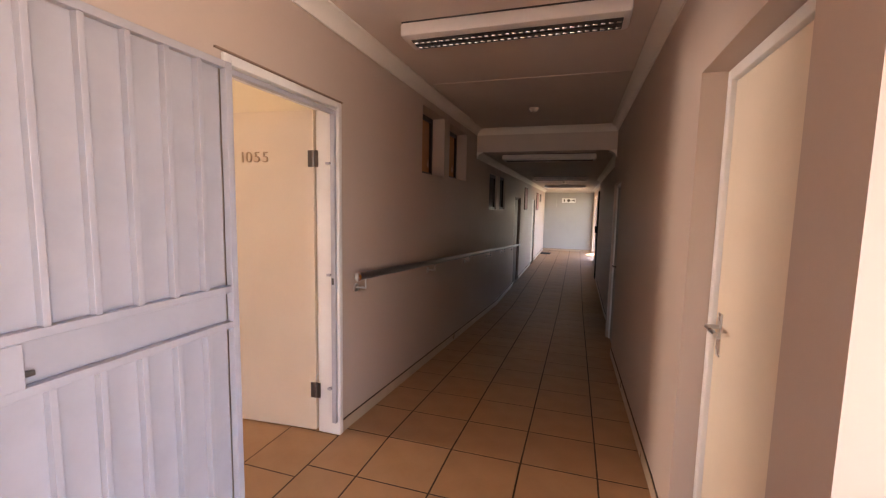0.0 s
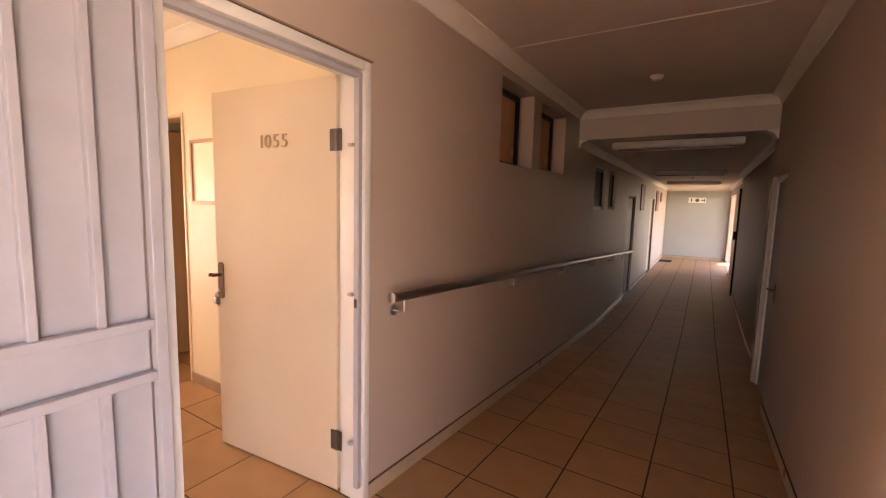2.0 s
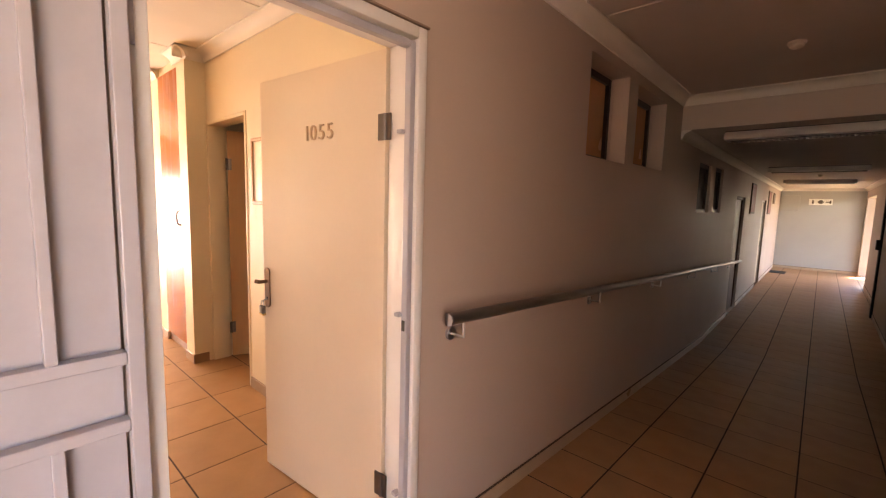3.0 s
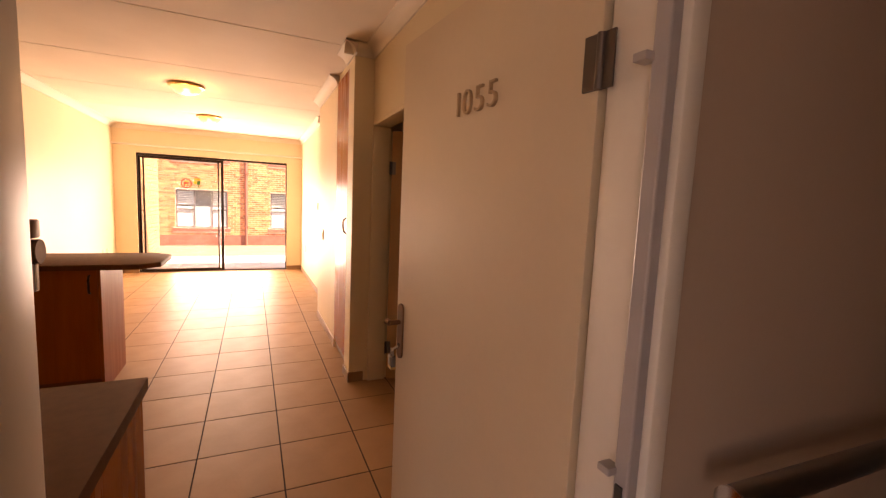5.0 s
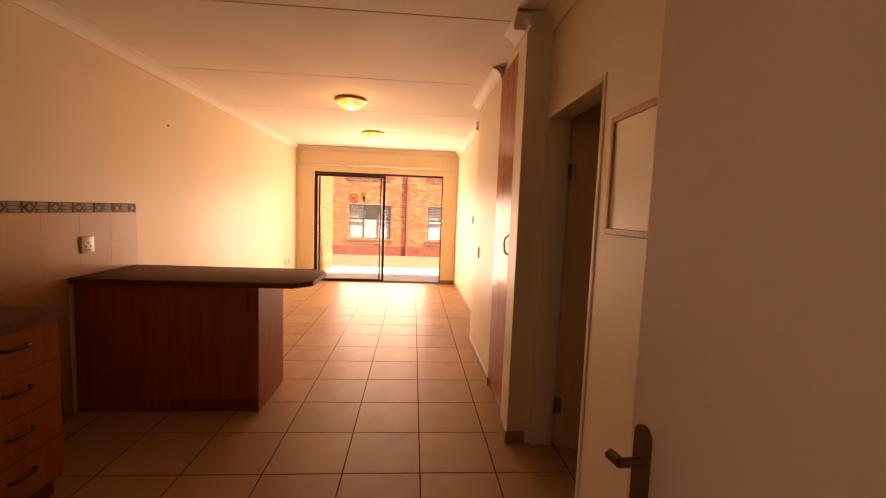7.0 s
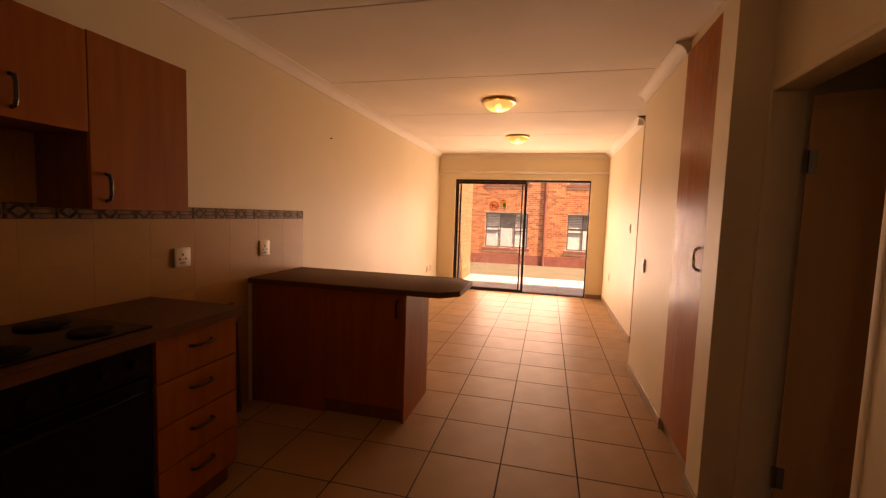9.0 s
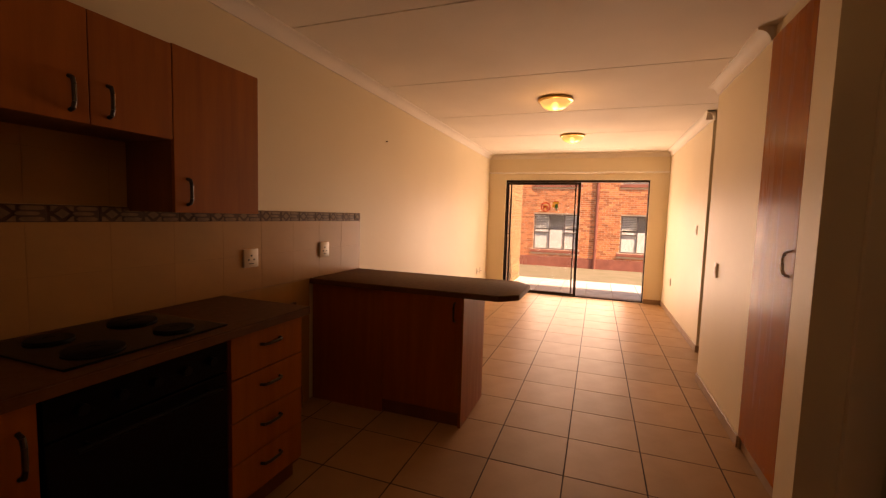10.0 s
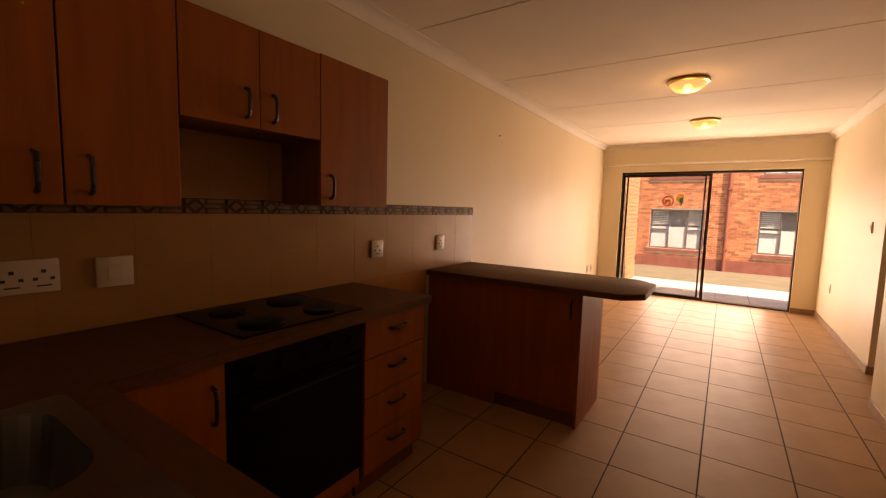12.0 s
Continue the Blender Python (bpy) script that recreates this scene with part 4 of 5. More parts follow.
part("end_panel", boxes((-1.765, 1.926, 0.0, IN, 1.944, WT - TH - 0.001), bevel=0.001), "cupboard", leg, "pale laminate end panel")
for y0, y1 in ((0.64, 1.06), (1.064, 1.49), (1.494, 1.92)):
    d = part("door", boxes((-1.765, y0, 0.105, -1.746, y1, WT - TH - 0.012), bevel=0.002), "cabinet", leg, "laminate door")
    part("handle", bow_handle(bmesh.new(), (-1.765, y1 - 0.05, 0.70), (-1.765, y1 - 0.05, 0.83), (-0.028, 0, 0)), "handle_dark", d, "dark bow handle", smooth=True)

hob = thing("electric_hob", (-2.51, 0.3, WT), "black electric hob with four plates set in the worktop", "hob")
part("plate", boxes((-2.81, 0.055, WT + 0.0005, -2.205, 0.555, WT + 0.008), bevel=0.003), "black_glass", hob)
for x, y, r in ((-2.655, 0.18, 0.09), (-2.36, 0.18, 0.073), (-2.655, 0.43, 0.073), (-2.36, 0.43, 0.09)):
    part("ring", turned(bmesh.new(), [(0, 0.010), (r * 0.25, 0.010), (r * 0.27, 0.012), (r * 0.95, 0.012), (r, 0.009), (r, 0.0)], (x, y, WT + 0.006)), "black", hob, "black cast hot plate", smooth=True)

sink = thing("kitchen_sink", (-1.42, 0.95, WT), "stainless steel inset sink with a ribbed drainer", "sink")
sx0, sx1, sy0, sy1 = -1.70, -1.20, 0.62, 1.50
bm = bmesh.new()


def rounded(x0, x1, y0, y1, r, z):
    """A ring of vertices round a rectangle with rounded corners."""
    ring = []
    for cx, cy, start in ((x0 + r, y0 + r, 180), (x1 - r, y0 + r, 270), (x1 - r, y1 - r, 0), (x0 + r, y1 - r, 90)):
        ring += [bm.verts.new((cx + r * math.cos(radians(start + 15 * k)), cy + r * math.sin(radians(start + 15 * k)), z)) for k in range(7)]
    return ring


o = rounded(sx0, sx1, sy0, sy1, 0.03, WT + 0.004)
i_ = rounded(sx0 + 0.05, sx1 - 0.05, sy0 + 0.05, sy0 + 0.45, 0.09, WT + 0.005)
dd = rounded(sx0 + 0.07, sx1 - 0.07, sy0 + 0.07, sy0 + 0.43, 0.08, WT - 0.15)
for k in range(28):
    bm.faces.new((o[k], o[(k + 1) % 28], i_[(k + 1) % 28], i_[k]))
    bm.faces.new((i_[k], i_[(k + 1) % 28], dd[(k + 1) % 28], dd[k]))
bm.faces.new(dd)
bmesh.ops.recalc_face_normals(bm, faces=bm.faces)
part("bowl", bm, "sink_steel", sink, "brushed steel bowl and rim")
bm = bmesh.new()
for k in range(7):
    box(bm, sx0 + 0.08 + k * 0.05, sy0 + 0.50, WT + 0.0055, sx0 + 0.092 + k * 0.05, sy1 - 0.06, WT + 0.009)
part("drainer", bm, "sink_steel", sink, "ribbed drainer")

pen = thing("breakfast_bar", (-4.4, 0.6, 0), "red-brown laminate breakfast bar cabinet between kitchen and living room", "kitchen unit")
part("body", boxes((-4.64, 0.01, 0.0, -4.125, 1.215, WT - TH - 0.001)), "cabinet_edge", pen)
part("back_panel", boxes((-4.660, 0.012, 0.0, -4.641, 1.215, WT - TH - 0.002)), "cabinet", pen, "laminate back panel")
part("end_panel", boxes((-4.665, 1.216, 0.0, -4.10, 1.236, WT - TH - 0.002), bevel=0.001), "cabinet", pen, "laminate end panel")
part("side_panel", boxes((-4.124, 0.012, 0.0, -4.106, 0.62, WT - TH - 0.002), bevel=0.001), "cabinet", pen, "plain laminate panel")
d = part("door", boxes((-4.124, 0.623, 0.10, -4.106, 1.213, WT - TH - 0.006), bevel=0.002), "cabinet", pen, "laminate door")
part("handle", bow_handle(bmesh.new(), (-4.106, 1.17, 0.74), (-4.106, 1.17, 0.87), (0.028, 0, 0)), "handle_dark", d, "dark bow handle", smooth=True)
bar = thing("bar_top", (-4.45, 0.8, WT - TH), "speckled brown laminate bar top with clipped corners", "worktop")
outline = [(-4.075, 0.0), (-4.075, 1.47), (-4.19, 1.585), (-4.66, 1.585), (-4.785, 1.47), (-4.785, 0.0)]
part("top", prism(bmesh.new(), outline, WT - TH, WT, bevel=0.006), "worktop", bar, smooth=True)
bm = bmesh.new()
for (xa, ya), (xb, yb) in zip(outline, outline[1:]):
    a, b = Vector((xa, ya, 0)), Vector((xb, yb, 0))
    out = (b - a).cross(Vector((0, 0, 1))).normalized()
    sweep(bm, [(0.0005, WT - TH - 0.003), (0.003, WT - TH - 0.003), (0.003, WT - 0.006), (0.0005, WT - 0.006)], a, b, out)
part("edge_strip", bm, "worktop_edge", bar, "dark edge strip")
plank = thing("loose_panel", (-3.9, 0.02, 0), "narrow dark wooden panel leaning on the wall", "panel")
bm = boxes((-3.935, 0.012, 0.0, -3.865, 0.032, 0.80), bevel=0.002)
bmesh.ops.rotate(bm, verts=bm.verts, cent=(-3.9, 0.02, 0), matrix=Matrix.Rotation(radians(3), 3, "Y"))
part("slab", bm, "dark_door", plank)


def wall_unit(label, x0, x1, z0, z1, handles):
    t = thing("wall_cabinet", ((x0 + x1) / 2, 0, z0), label, "wall cabinet", "kitchen wall cabinets")
    part("carcass", boxes((x0, 0.001, z0, x1, 0.291, z1)), "cabinet_edge", t)
    n = len(handles)
    for k, side in enumerate(handles):
        a, b = x0 + (x1 - x0) * k / n + 0.0015, x0 + (x1 - x0) * (k + 1) / n - 0.0015
        d = part("door", boxes((a, 0.292, z0 - 0.001, b, 0.310, z1), bevel=0.002), "cabinet", t, "laminate door")
        hx = a + 0.06 if side == "a" else b - 0.06
        part("handle", bow_handle(bmesh.new(), (hx, 0.310, z0 + 0.035), (hx, 0.310, z0 + 0.150), (0, 0.028, 0)), "handle_dark", d, "dark bow handle", smooth=True)
    return t


wall_unit("tall red-brown wall cabinet with one door", -3.245, -2.762, 1.437, 2.155, "b")
wall_unit("short two-door wall cabinet over the hob", -2.760, -2.130, 1.750, 2.150, "ba")
wall_unit("red-brown wall cabinet with one door", -2.128, -1.803, 1.420, 2.150, "b")
wall_unit("red-brown wall cabinet in the kitchen corner", -1.800, -1.46, 1.420, 2.150, "a")
wall_unit("red-brown corner wall cabinet", -1.457, -1.075, 1.420, 2.150, "a")

# ---- patio door ----
sd = tagged(new("door_8"), "dark bronze aluminium sliding patio door, half open", "sliding door", kind="structure")
sd.location = (-9.70, 1.6, 0)
for n, r in (("frame_side", (-9.76, 0.335, 0.0, -9.64, 0.350, 2.18)), ("frame_side", (-9.76, 2.858, 0.0, -9.64, 2.875, 2.18)), ("frame_head", (-9.76, 0.350, 2.142, -9.64, 2.858, 2.18)), ("track", (-9.76, 0.350, -0.002, -9.64, 2.858, 0.014))):
    part(n, boxes(r, bevel=0.003), "bronze_alu", sd, "dark bronze frame")
for xm, y0, y1, wa, wb in ((-9.725, 0.352, 1.645, 0.024, 0.026), (-9.675, 0.420, 1.725, 0.024, 0.046)):
    p = part("sash", boxes((xm - 0.016, y0, 0.016, xm + 0.016, y0 + wa, 2.138), (xm - 0.016, y1 - wb, 0.016, xm + 0.016, y1, 2.138),
                           (xm - 0.016, y0 + wa, 0.016, xm + 0.016, y1 - wb, 0.050), (xm - 0.016, y0 + wa, 2.096, xm + 0.016, y1 - wb, 2.138)), "bronze_alu", sd, "dark bronze sliding sash")
    pane = part("pane", boxes((xm - 0.003, y0 + wa, 0.050, xm + 0.003, y1 - wb, 2.096)), "glass", p, "clear glass pane")
    pane.visible_shadow = False
part("spacer", boxes((-9.735, 0.376, 1.135, -9.715, 0.420, 1.150)), "bronze_alu", sd, "dark cross piece between the sashes")
part("pull", boxes((-9.659, 1.675, 0.95, -9.635, 1.71, 1.20), bevel=0.004), "black", sd, "black pull handle")
for yy, zz, mats in ((1.10, 1.675, ("sticker_red", "sticker_yellow")), (1.28, 1.70, ("sticker_yellow", "sticker_green"))):
    st = thing("glass_sticker", (-9.67, yy, zz), "round coloured sticker on the glass door", "sticker")
    if mats[0] == "sticker_red":
        bm = bmesh.new()
        n = 28
        ri = [[bm.verts.new((-9.668, yy + r * math.cos(2 * math.pi * i / n), zz + r * math.sin(2 * math.pi * i / n))) for i in range(n)] for r in (0.070, 0.092)]
        for i in range(n):
            bm.faces.new((ri[0][i], ri[0][(i + 1) % n], ri[1][(i + 1) % n], ri[1][i]))
        part("ring", bm, "sticker_red", st)
        for r in ((-9.6685, yy - 0.03, zz - 0.012, -9.667, yy + 0.04, zz + 0.02), (-9.6685, yy - 0.045, zz - 0.05, -9.667, yy - 0.02, zz + 0.03), (-9.6685, yy + 0.005, zz - 0.05, -9.667, yy + 0.045, zz - 0.025),):
            part("mark", boxes(r), "sticker_red", st)
        for r in ((-9.6685, yy - 0.018, zz - 0.045, -9.667, yy + 0.002, zz - 0.014), (-9.6685, yy - 0.03, zz + 0.025, -9.667, yy + 0.03, zz + 0.042),):
            part("mark", boxes(r), "sticker_yellow", st)
    else:
        for r in ((-9.6685, yy - 0.05, zz + 0.04, -9.667, yy + 0.06, zz + 0.075), (-9.6685, yy - 0.06, zz - 0.03, -9.667, yy - 0.01, zz + 0.03),):
            part("mark", boxes(r), "sticker_yellow", st)
        for r in ((-9.6685, yy - 0.008, zz - 0.05, -9.667, yy + 0.05, zz + 0.035), (-9.6685, yy + 0.01, zz - 0.10, -9.667, yy + 0.03, zz - 0.055),):
            part("mark", boxes(r), "sticker_green", st)
        for r in ((-9.6685, yy - 0.03, zz + 0.08, -9.667, yy + 0.045, zz + 0.095),):
            part("mark", boxes(r), "sticker_red", st)

# ---- outside ----
FX, GZ = -20.0, -0.60            # facing facade and the ground before it
bm = bmesh.new()
g = [(-12.05, -0.06), (-16.0, -0.30), (FX, GZ), (-60, GZ), (-900, GZ)]
rowv = [[bm.verts.new((x, y, z - 0.0)) for y in (-900, -60, -6, 8, 60, 900)] for x, z in [(900, -0.62), (60, -0.62), (4, -0.62), (-9.9, -0.62), (-12.0, -0.08)] + g[1:]]
for a, b in zip(rowv, rowv[1:]):
    for k in range(5):
        bm.faces.new((a[k], a[k + 1], b[k + 1], b[k]))
bmesh.ops.recalc_face_normals(bm, faces=bm.faces)
structure("ground", bm, "soil", "bare brown earth with sparse dry grass", "ground")
structure("lobby_floor", boxes((HL, -4.5, -0.6, 3.4, 1.33, -0.012), (1.42, 1.33, -0.6, 3.4, 1.43, -0.012)), "paving", "pale entrance floor slab", "floor")
patio = structure("patio", boxes((-12.02, -3.0, -0.5, -9.85, 6.0, -0.028)), "mortar", "pale sunlit patio paving", "patio")
house = thing("apartment_building", (FX, 2, GZ), "orange face-brick apartment building across the yard", "building")
W1 = [(-0.55, 1.30), (2.94, 4.72), (-5.0, -3.2), (6.6, 8.4)]
holes = [(-30, a, 0.12, -1, b, 1.65) for a, b in W1] + [(-30, a, 2.92, -1, b, 4.3) for a, b in W1]
part("interior", boxes((FX - 0.6, -13, GZ, FX - 0.5, 15, 5.3)), "dark_room", house, "dim room behind the windows")
part("wall", solid_grid((FX - 0.25, FX), (-14, 16), (GZ - 0.3, 5.4), holes), "mortar", house, "mortar bed of the brick wall")
part("roof", prism(bmesh.new(), [(FX - 8, -14.5), (FX + 0.55, -14.5), (FX + 0.55, 16.5), (FX - 8, 16.5)], 5.4, 5.6), "roof", house, "dark roof edge")
part("plinth", boxes((FX, -14, GZ - 0.1, FX + 0.03, 16, GZ + 0.43), bevel=0.004), "plinth_red", house, "dark red painted plinth")
bm = bmesh.new()
rod(bm, (FX + 0.09, 2.0, GZ), (FX + 0.09, 2.0, 5.3), 0.06, 12)
for z in (0.2, 2.4, 4.6):
    box(bm, FX + 0.02, 1.92, z, FX + 0.16, 2.08, z + 0.05)
part("downpipe", bm, "plinth_red", house, "dark red downpipe", smooth=True)
for a, b in W1:
    for z0, z1 in ((0.12, 1.65), (2.92, 4.3)):
        win = part("window", boxes((FX - 0.12, a, z0, FX - 0.08, a + 0.06, z1), (FX - 0.12, b - 0.06, z0, FX - 0.08, b, z1), (FX - 0.12, a + 0.06, z0, FX - 0.08, b - 0.06, z0 + 0.06), (FX - 0.12, a + 0.06, z1 - 0.06, FX - 0.08, b - 0.06, z1),
                                   (FX - 0.12, a + (b - a) * 0.34, z0 + 0.06, FX - 0.08, a + (b - a) * 0.34 + 0.05, z1 - 0.06), (FX - 0.12, a + (b - a) * 0.68, z0 + 0.06, FX - 0.08, a + (b - a) * 0.68 + 0.05, z1 - 0.06),
                                   (FX - 0.12, a + 0.06, z0 + 0.72, FX - 0.08, a + (b - a) * 0.34, z0 + 0.77), (FX - 0.12, a + (b - a) * 0.68 + 0.05, z0 + 0.72, FX - 0.08, b - 0.06, z0 + 0.77)), "window_frame", house, "dark bronze window frame")
        pane = part("glazing", boxes((FX - 0.105, a + 0.05, z0 + 0.05, FX - 0.10, b - 0.05, z1 - 0.05)), "glass", win, "reflecting glass")
        pane.visible_shadow = False
        part("curtain", boxes((FX - 0.135, a + 0.03, z0 + 0.03, FX - 0.122, b - 0.03, z0 + (z1 - z0) * 0.56)), "curtain", win, "pale curtain behind the glass")
        blind = bmesh.new()
        for k in range(8):
            box(blind, FX - 0.17, a + 0.06, z1 - 0.10 - k * 0.07, FX - 0.155, a + (b - a) * 0.34, z1 - 0.06 - k * 0.07)
            box(blind, FX - 0.17, a + (b - a) * 0.68 + 0.05, z1 - 0.10 - k * 0.07, FX - 0.155, b - 0.06, z1 - 0.06 - k * 0.07)
        part("blind", blind, "sign_white", win, "white slatted blind")
        part("sill", boxes((FX - 0.08, a - 0.1, z0 - 0.13, FX + 0.06, b + 0.1, z0 - 0.005), bevel=0.006), "plinth_red", win, "dark red sill")


def brick_sheet(x, ys, zs, bl, bh, joint, skip, proud):
    """Joined bricks in stretcher bond on a wall facing +x."""
    verts, faces = [], []
    rng = random.Random(4)
    z, row = zs[0], 0
    while z + bh <= zs[1]:
        y = ys[0] - (bl + joint) / 2 * (row % 2)
        while y < ys[1]:
            runs = [(y, y + bl)]
            for s0, s1, sz0, sz1 in skip:
                if z < sz1 and z + bh > sz0:
                    runs = [r for a, b in runs for r in ((a, min(b, s0)), (max(a, s1), b)) if r[1] - r[0] > 0.02 and (r[1] <= s0 or r[0] >= s1)]
            for a, b in runs:
                o = proud + rng.uniform(-0.003, 0.003)
                n = len(verts)
                for xx in (x, x + o):
                    verts += [(xx, a, z), (xx, b, z), (xx, b, z + bh), (xx, a, z + bh)]
                faces += [(n + 4, n + 5, n + 6, n + 7), (n, n + 1, n + 5, n + 4), (n + 1, n + 2, n + 6, n + 5), (n + 2, n + 3, n + 7, n + 6), (n + 3, n, n + 4, n + 7)]
            y += bl + joint
        z += bh + joint
        row += 1
    me = bpy.data.meshes.new("bricks")
    me.from_pydata(verts, [], faces)
    me.materials.append(M["brick"])
    return me


me = brick_sheet(FX, (-5.5, 9.0), (GZ + 0.44, 5.3), 0.222, 0.073, 0.012, [(a, b, z0, z1) for a, b in W1 for z0, z1 in ((0.12, 1.65), (2.92, 4.3))]
                 + [(a - 0.1, b + 0.1, z0 - 0.13, z0) for a, b in W1 for z0 in (0.12, 2.92)], 0.012)
br = new("bricks", me)
br.parent = house
br.location = -Vector((FX, 2, GZ))
tagged(br, "orange face bricks in stretcher bond", kind="stuff")

side = thing("patio_wall", (-10.8, 0.1, -0.03), "sunlit yellowish brick wall beside the patio", "brick wall")
part("core", boxes((-11.75, 0.08, -0.3, -9.86, 0.29, 2.62)), "mortar", side)
bb = mesh_of("brick", boxes((0, 0, 0, 0.222, 0.02, 0.073)), "brick_side")
for r in range(31):
    for k in range(8):
        x = -9.87 - 0.234 * (k + 1) - (0.117 if r % 2 else 0)
        if x > -11.76:
            o = new("brick", bb)
            o.parent = side
            o.location = Vector((x, 0.285, -0.02 + r * 0.085)) - Vector((-10.8, 0.1, -0.03))
bp = mesh_of("paver", boxes((0, 0, 0, 0.492, 0.492, 0.03), bevel=0.004), "paving")
for i in range(5):
    for j in range(14):
        x = -9.86 - 0.5 * (i + 1)
        o = new("paver", bp)
        o.parent = patio
        o.location = (max(x, -12.02), -1.6 + j * 0.5, -0.028)
        if x < -12.02:
            bpy.data.objects.remove(o)

# ---- tiled floors ----
slab = structure("floor_flat", boxes((PATIO - 0.25, -0.02, -0.3, -0.952, 5.0, -0.0015), (-0.952, 1.972, -0.3, -0.839, 2.858, -0.0015)), "grout", "beige ceramic tile floor of the flat", "floor")


def tile_mesh(w, d, mat="tile"):
    return mesh_of("tile", boxes((-w / 2, -d / 2, -0.010, w / 2, d / 2, 0.0), bevel=0.0008), mat)


def lay(parent, x_lines, y_lines, x_lim, y_lim, joint, level, blocked=()):
    """Tiles between the grid lines, cut at the limits; alike tiles share a mesh."""
    shared = {}
    for xa, xb in zip(x_lines, x_lines[1:]):
        for ya, yb in zip(y_lines, y_lines[1:]):
            x0, x1 = max(xa, x_lim[0]) + joint / 2, min(xb, x_lim[1]) - joint / 2
            y0, y1 = max(ya, y_lim[0]) + joint / 2, min(yb, y_lim[1]) - joint / 2
            if x1 - x0 < 0.02 or y1 - y0 < 0.02 or any(x0 >= r[0] and x1 <= r[2] and y0 >= r[1] and y1 <= r[3] for r in blocked):
                continue
            key = round(x1 - x0, 3), round(y1 - y0, 3)
            if key not in shared:
                shared[key] = tile_mesh(*key)
            o = new("tile", shared[key])
            o.parent = parent
            za, zb = level(y0), level(y1)
            o.location = ((x0 + x1) / 2, (y0 + y1) / 2, (za + zb) / 2)
            o.rotation_euler.x = math.atan2(zb - za, y1 - y0)


P = 0.440
lay(slab, [-2.95 - P * k for k in range(16, -6, -1)], [1.505 + 0.437 * k for k in range(-4, 9)], (PATIO - 0.02, -0.839), (0.0, 4.4), 0.0075, lambda y: 0.0,
    blocked=((-1.07, -1, -0.8, 1.97), (-1.07, 2.86, -0.8, 6)))
bm = bmesh.new()
ys = [1.33, *RAMP, END]
top = [[bm.verts.new((x, y, hall_z(y) - 0.0015)) for x in (HL, 1.42)] for y in ys]
bot = [[bm.verts.new((x, y, -0.7)) for x in (HL, 1.42)] for y in ys]
for k in range(3):
    bm.faces.new((top[k][0], top[k][1], top[k + 1][1], top[k + 1][0]))
    bm.faces.new((bot[k][0], bot[k + 1][0], bot[k + 1][1], bot[k][1]))
    for e in (0, 1):
        bm.faces.new((top[k][e], top[k + 1][e], bot[k + 1][e], bot[k][e]))
for k in (0, 3):
    bm.faces.new((top[k][0], bot[k][0], bot[k][1], top[k][1]))
bmesh.ops.recalc_face_normals(bm, faces=bm.faces)
hall = structure("floor_corridor", bm, "grout", "beige ceramic tile floor of the corridor, sloping gently", "floor")
lay(hall, [-0.528 + 0.42 * k for k in range(-1, 7)], [2.49 + 0.42 * k for k in range(-3, 46)], (HL, 1.30), (1.33, END), 0.0095, hall_z,
    blocked=((HR, 2.53, 1.3, 6.65), (HR, 1.0, 1.3, 1.665)))
lobby_tiles = bpy.data.objects["lobby_floor"]
lay(lobby_tiles, [-0.528 + 0.42 * k for k in range(-1, 9)], [2.49 + 0.42 * k for k in range(-12, -1)], (HL + 0.002, 3.2), (-2.4, 1.33), 0.006, lambda y: 0.0)

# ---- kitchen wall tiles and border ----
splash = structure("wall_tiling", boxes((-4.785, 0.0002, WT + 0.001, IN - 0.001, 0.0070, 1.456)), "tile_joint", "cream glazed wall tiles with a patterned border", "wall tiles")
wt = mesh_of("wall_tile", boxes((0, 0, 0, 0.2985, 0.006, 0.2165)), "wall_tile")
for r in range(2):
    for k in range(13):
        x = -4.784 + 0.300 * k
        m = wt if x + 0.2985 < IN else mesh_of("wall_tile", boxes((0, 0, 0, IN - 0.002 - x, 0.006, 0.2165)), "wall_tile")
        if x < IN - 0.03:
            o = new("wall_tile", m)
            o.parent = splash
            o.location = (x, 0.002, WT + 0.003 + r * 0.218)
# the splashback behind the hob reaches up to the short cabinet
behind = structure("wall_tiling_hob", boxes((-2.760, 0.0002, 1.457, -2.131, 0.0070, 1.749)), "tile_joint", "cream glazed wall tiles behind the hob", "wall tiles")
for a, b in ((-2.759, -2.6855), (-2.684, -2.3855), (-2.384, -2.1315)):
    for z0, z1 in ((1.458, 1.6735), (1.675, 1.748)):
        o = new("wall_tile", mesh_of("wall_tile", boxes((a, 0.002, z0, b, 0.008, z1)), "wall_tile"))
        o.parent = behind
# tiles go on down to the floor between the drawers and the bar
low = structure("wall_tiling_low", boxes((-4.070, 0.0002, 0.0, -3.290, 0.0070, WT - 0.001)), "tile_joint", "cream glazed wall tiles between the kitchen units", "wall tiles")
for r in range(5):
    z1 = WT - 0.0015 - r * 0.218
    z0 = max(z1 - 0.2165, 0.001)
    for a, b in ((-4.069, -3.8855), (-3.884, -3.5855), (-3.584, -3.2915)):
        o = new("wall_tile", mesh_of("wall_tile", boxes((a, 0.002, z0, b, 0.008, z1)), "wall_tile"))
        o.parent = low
batten = thing("timber_batten", (-3.91, 0.05, 0), "dark brown timber batten leaning against the tiled wall", "batten")
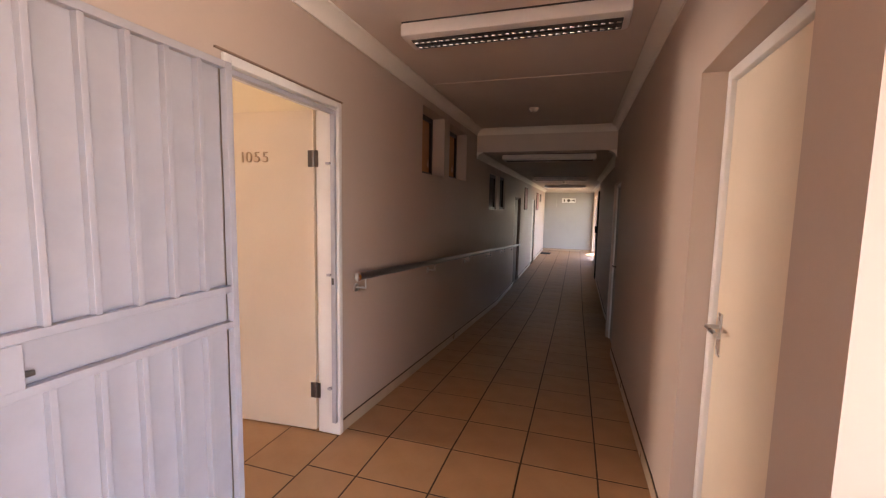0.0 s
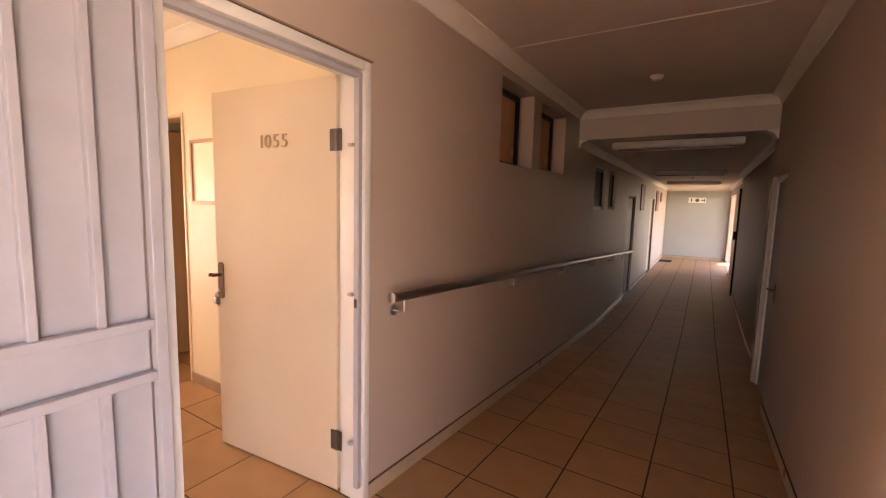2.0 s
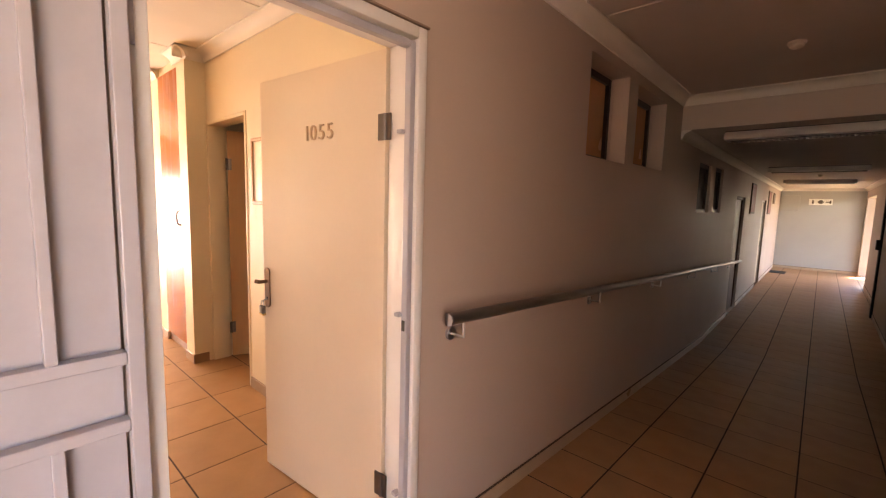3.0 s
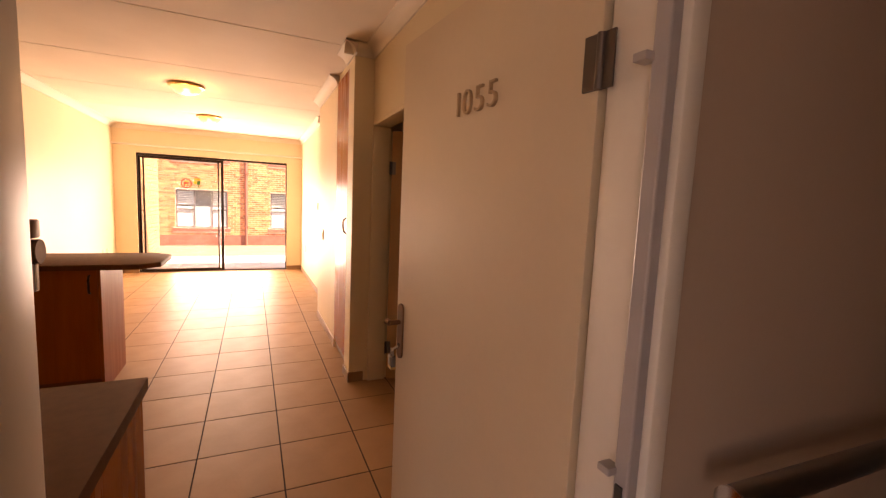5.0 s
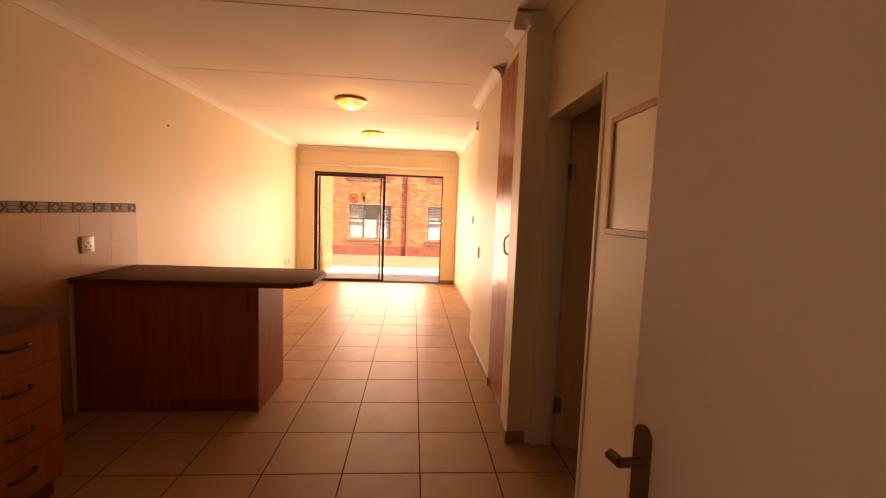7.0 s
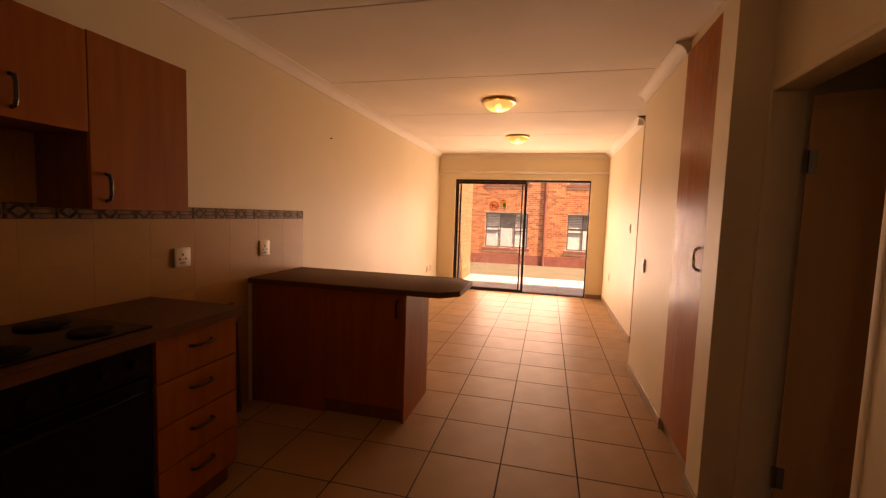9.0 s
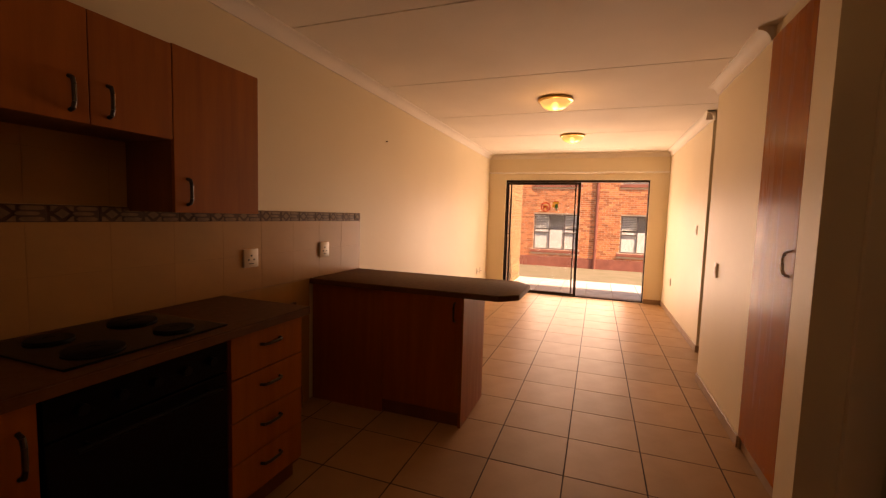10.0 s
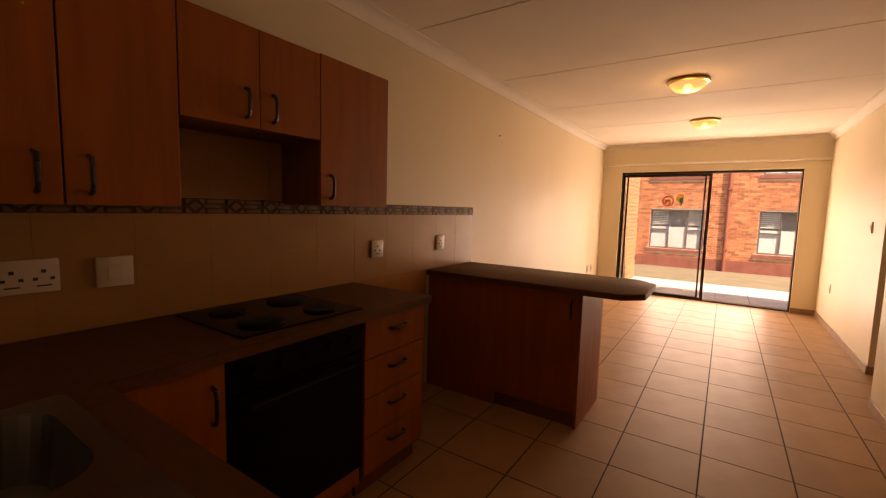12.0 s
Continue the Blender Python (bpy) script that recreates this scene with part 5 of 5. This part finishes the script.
bm = boxes((-0.025, -0.008, 0, 0.025, 0.008, 0.65), bevel=0.002)
bmesh.ops.rotate(bm, verts=bm.verts, matrix=Matrix.Rotation(radians(2.6), 3, "X"))
part("strip", bm, "dark_door", batten, local=True)


def border_mesh(w):
    """One border tile: a dark ground with a raised pale diamond and leaves."""
    bm = boxes((0, 0, 0, w, 0.009, 0.068), bevel=0.001)
    mid = 0.034
    full = w > 0.12
    cx = 0.136 if full else w / 2
    shapes = [[(cx - 0.026, mid), (cx, mid + 0.020), (cx + 0.026, mid), (cx, mid - 0.020)]]
    for sz in (1, -1):
        shapes.append([(cx - 0.040, mid + sz * 0.031), (cx - 0.012, mid + sz * 0.031), (cx - 0.030, mid + sz * 0.012), (cx - 0.040, mid + sz * 0.010)])
        shapes.append([(cx + 0.012, mid + sz * 0.031), (cx + 0.040, mid + sz * 0.031), (cx + 0.040, mid + sz * 0.010), (cx + 0.030, mid + sz * 0.012)])
    if full:
        for z0, z1, x0, x1 in ((0.004, 0.020, 0.008, 0.088), (0.027, 0.041, 0.022, 0.100), (0.048, 0.064, 0.008, 0.088)):
            shapes.append([(x0, z0 + 0.004), (x0 + 0.012, z0), (x1 - 0.010, z0), (x1, (z0 + z1) / 2), (x1 - 0.010, z1), (x0 + 0.012, z1), (x0, z1 - 0.004)])
    for pts in shapes:
        vs = [bm.verts.new((x, 0.0120, z)) for x, z in pts]
        lo = [bm.verts.new((x, 0.0085, z)) for x, z in pts]
        n = len(vs)
        for i in range(n):
            bm.faces.new((vs[i], vs[(i + 1) % n], lo[(i + 1) % n], lo[i]))
        bm.faces.new(vs)
    bmesh.ops.recalc_face_normals(bm, faces=bm.faces)
    for f in bm.faces:
        f.material_index = 1 if f.calc_center_median().y > 0.0095 else 0
    return mesh_of("border_tile", bm, ("border", "border_dark"))


whole, half = border_mesh(0.1845), border_mesh(0.0925)
for k in range(-1, 19):
    x = -4.686 + 0.186 * k
    x, me = (-4.780, half) if k < 0 else (x, whole)
    o = new("border_tile", me)
    o.parent = splash
    o.location = (x, 0.002, 1.386)
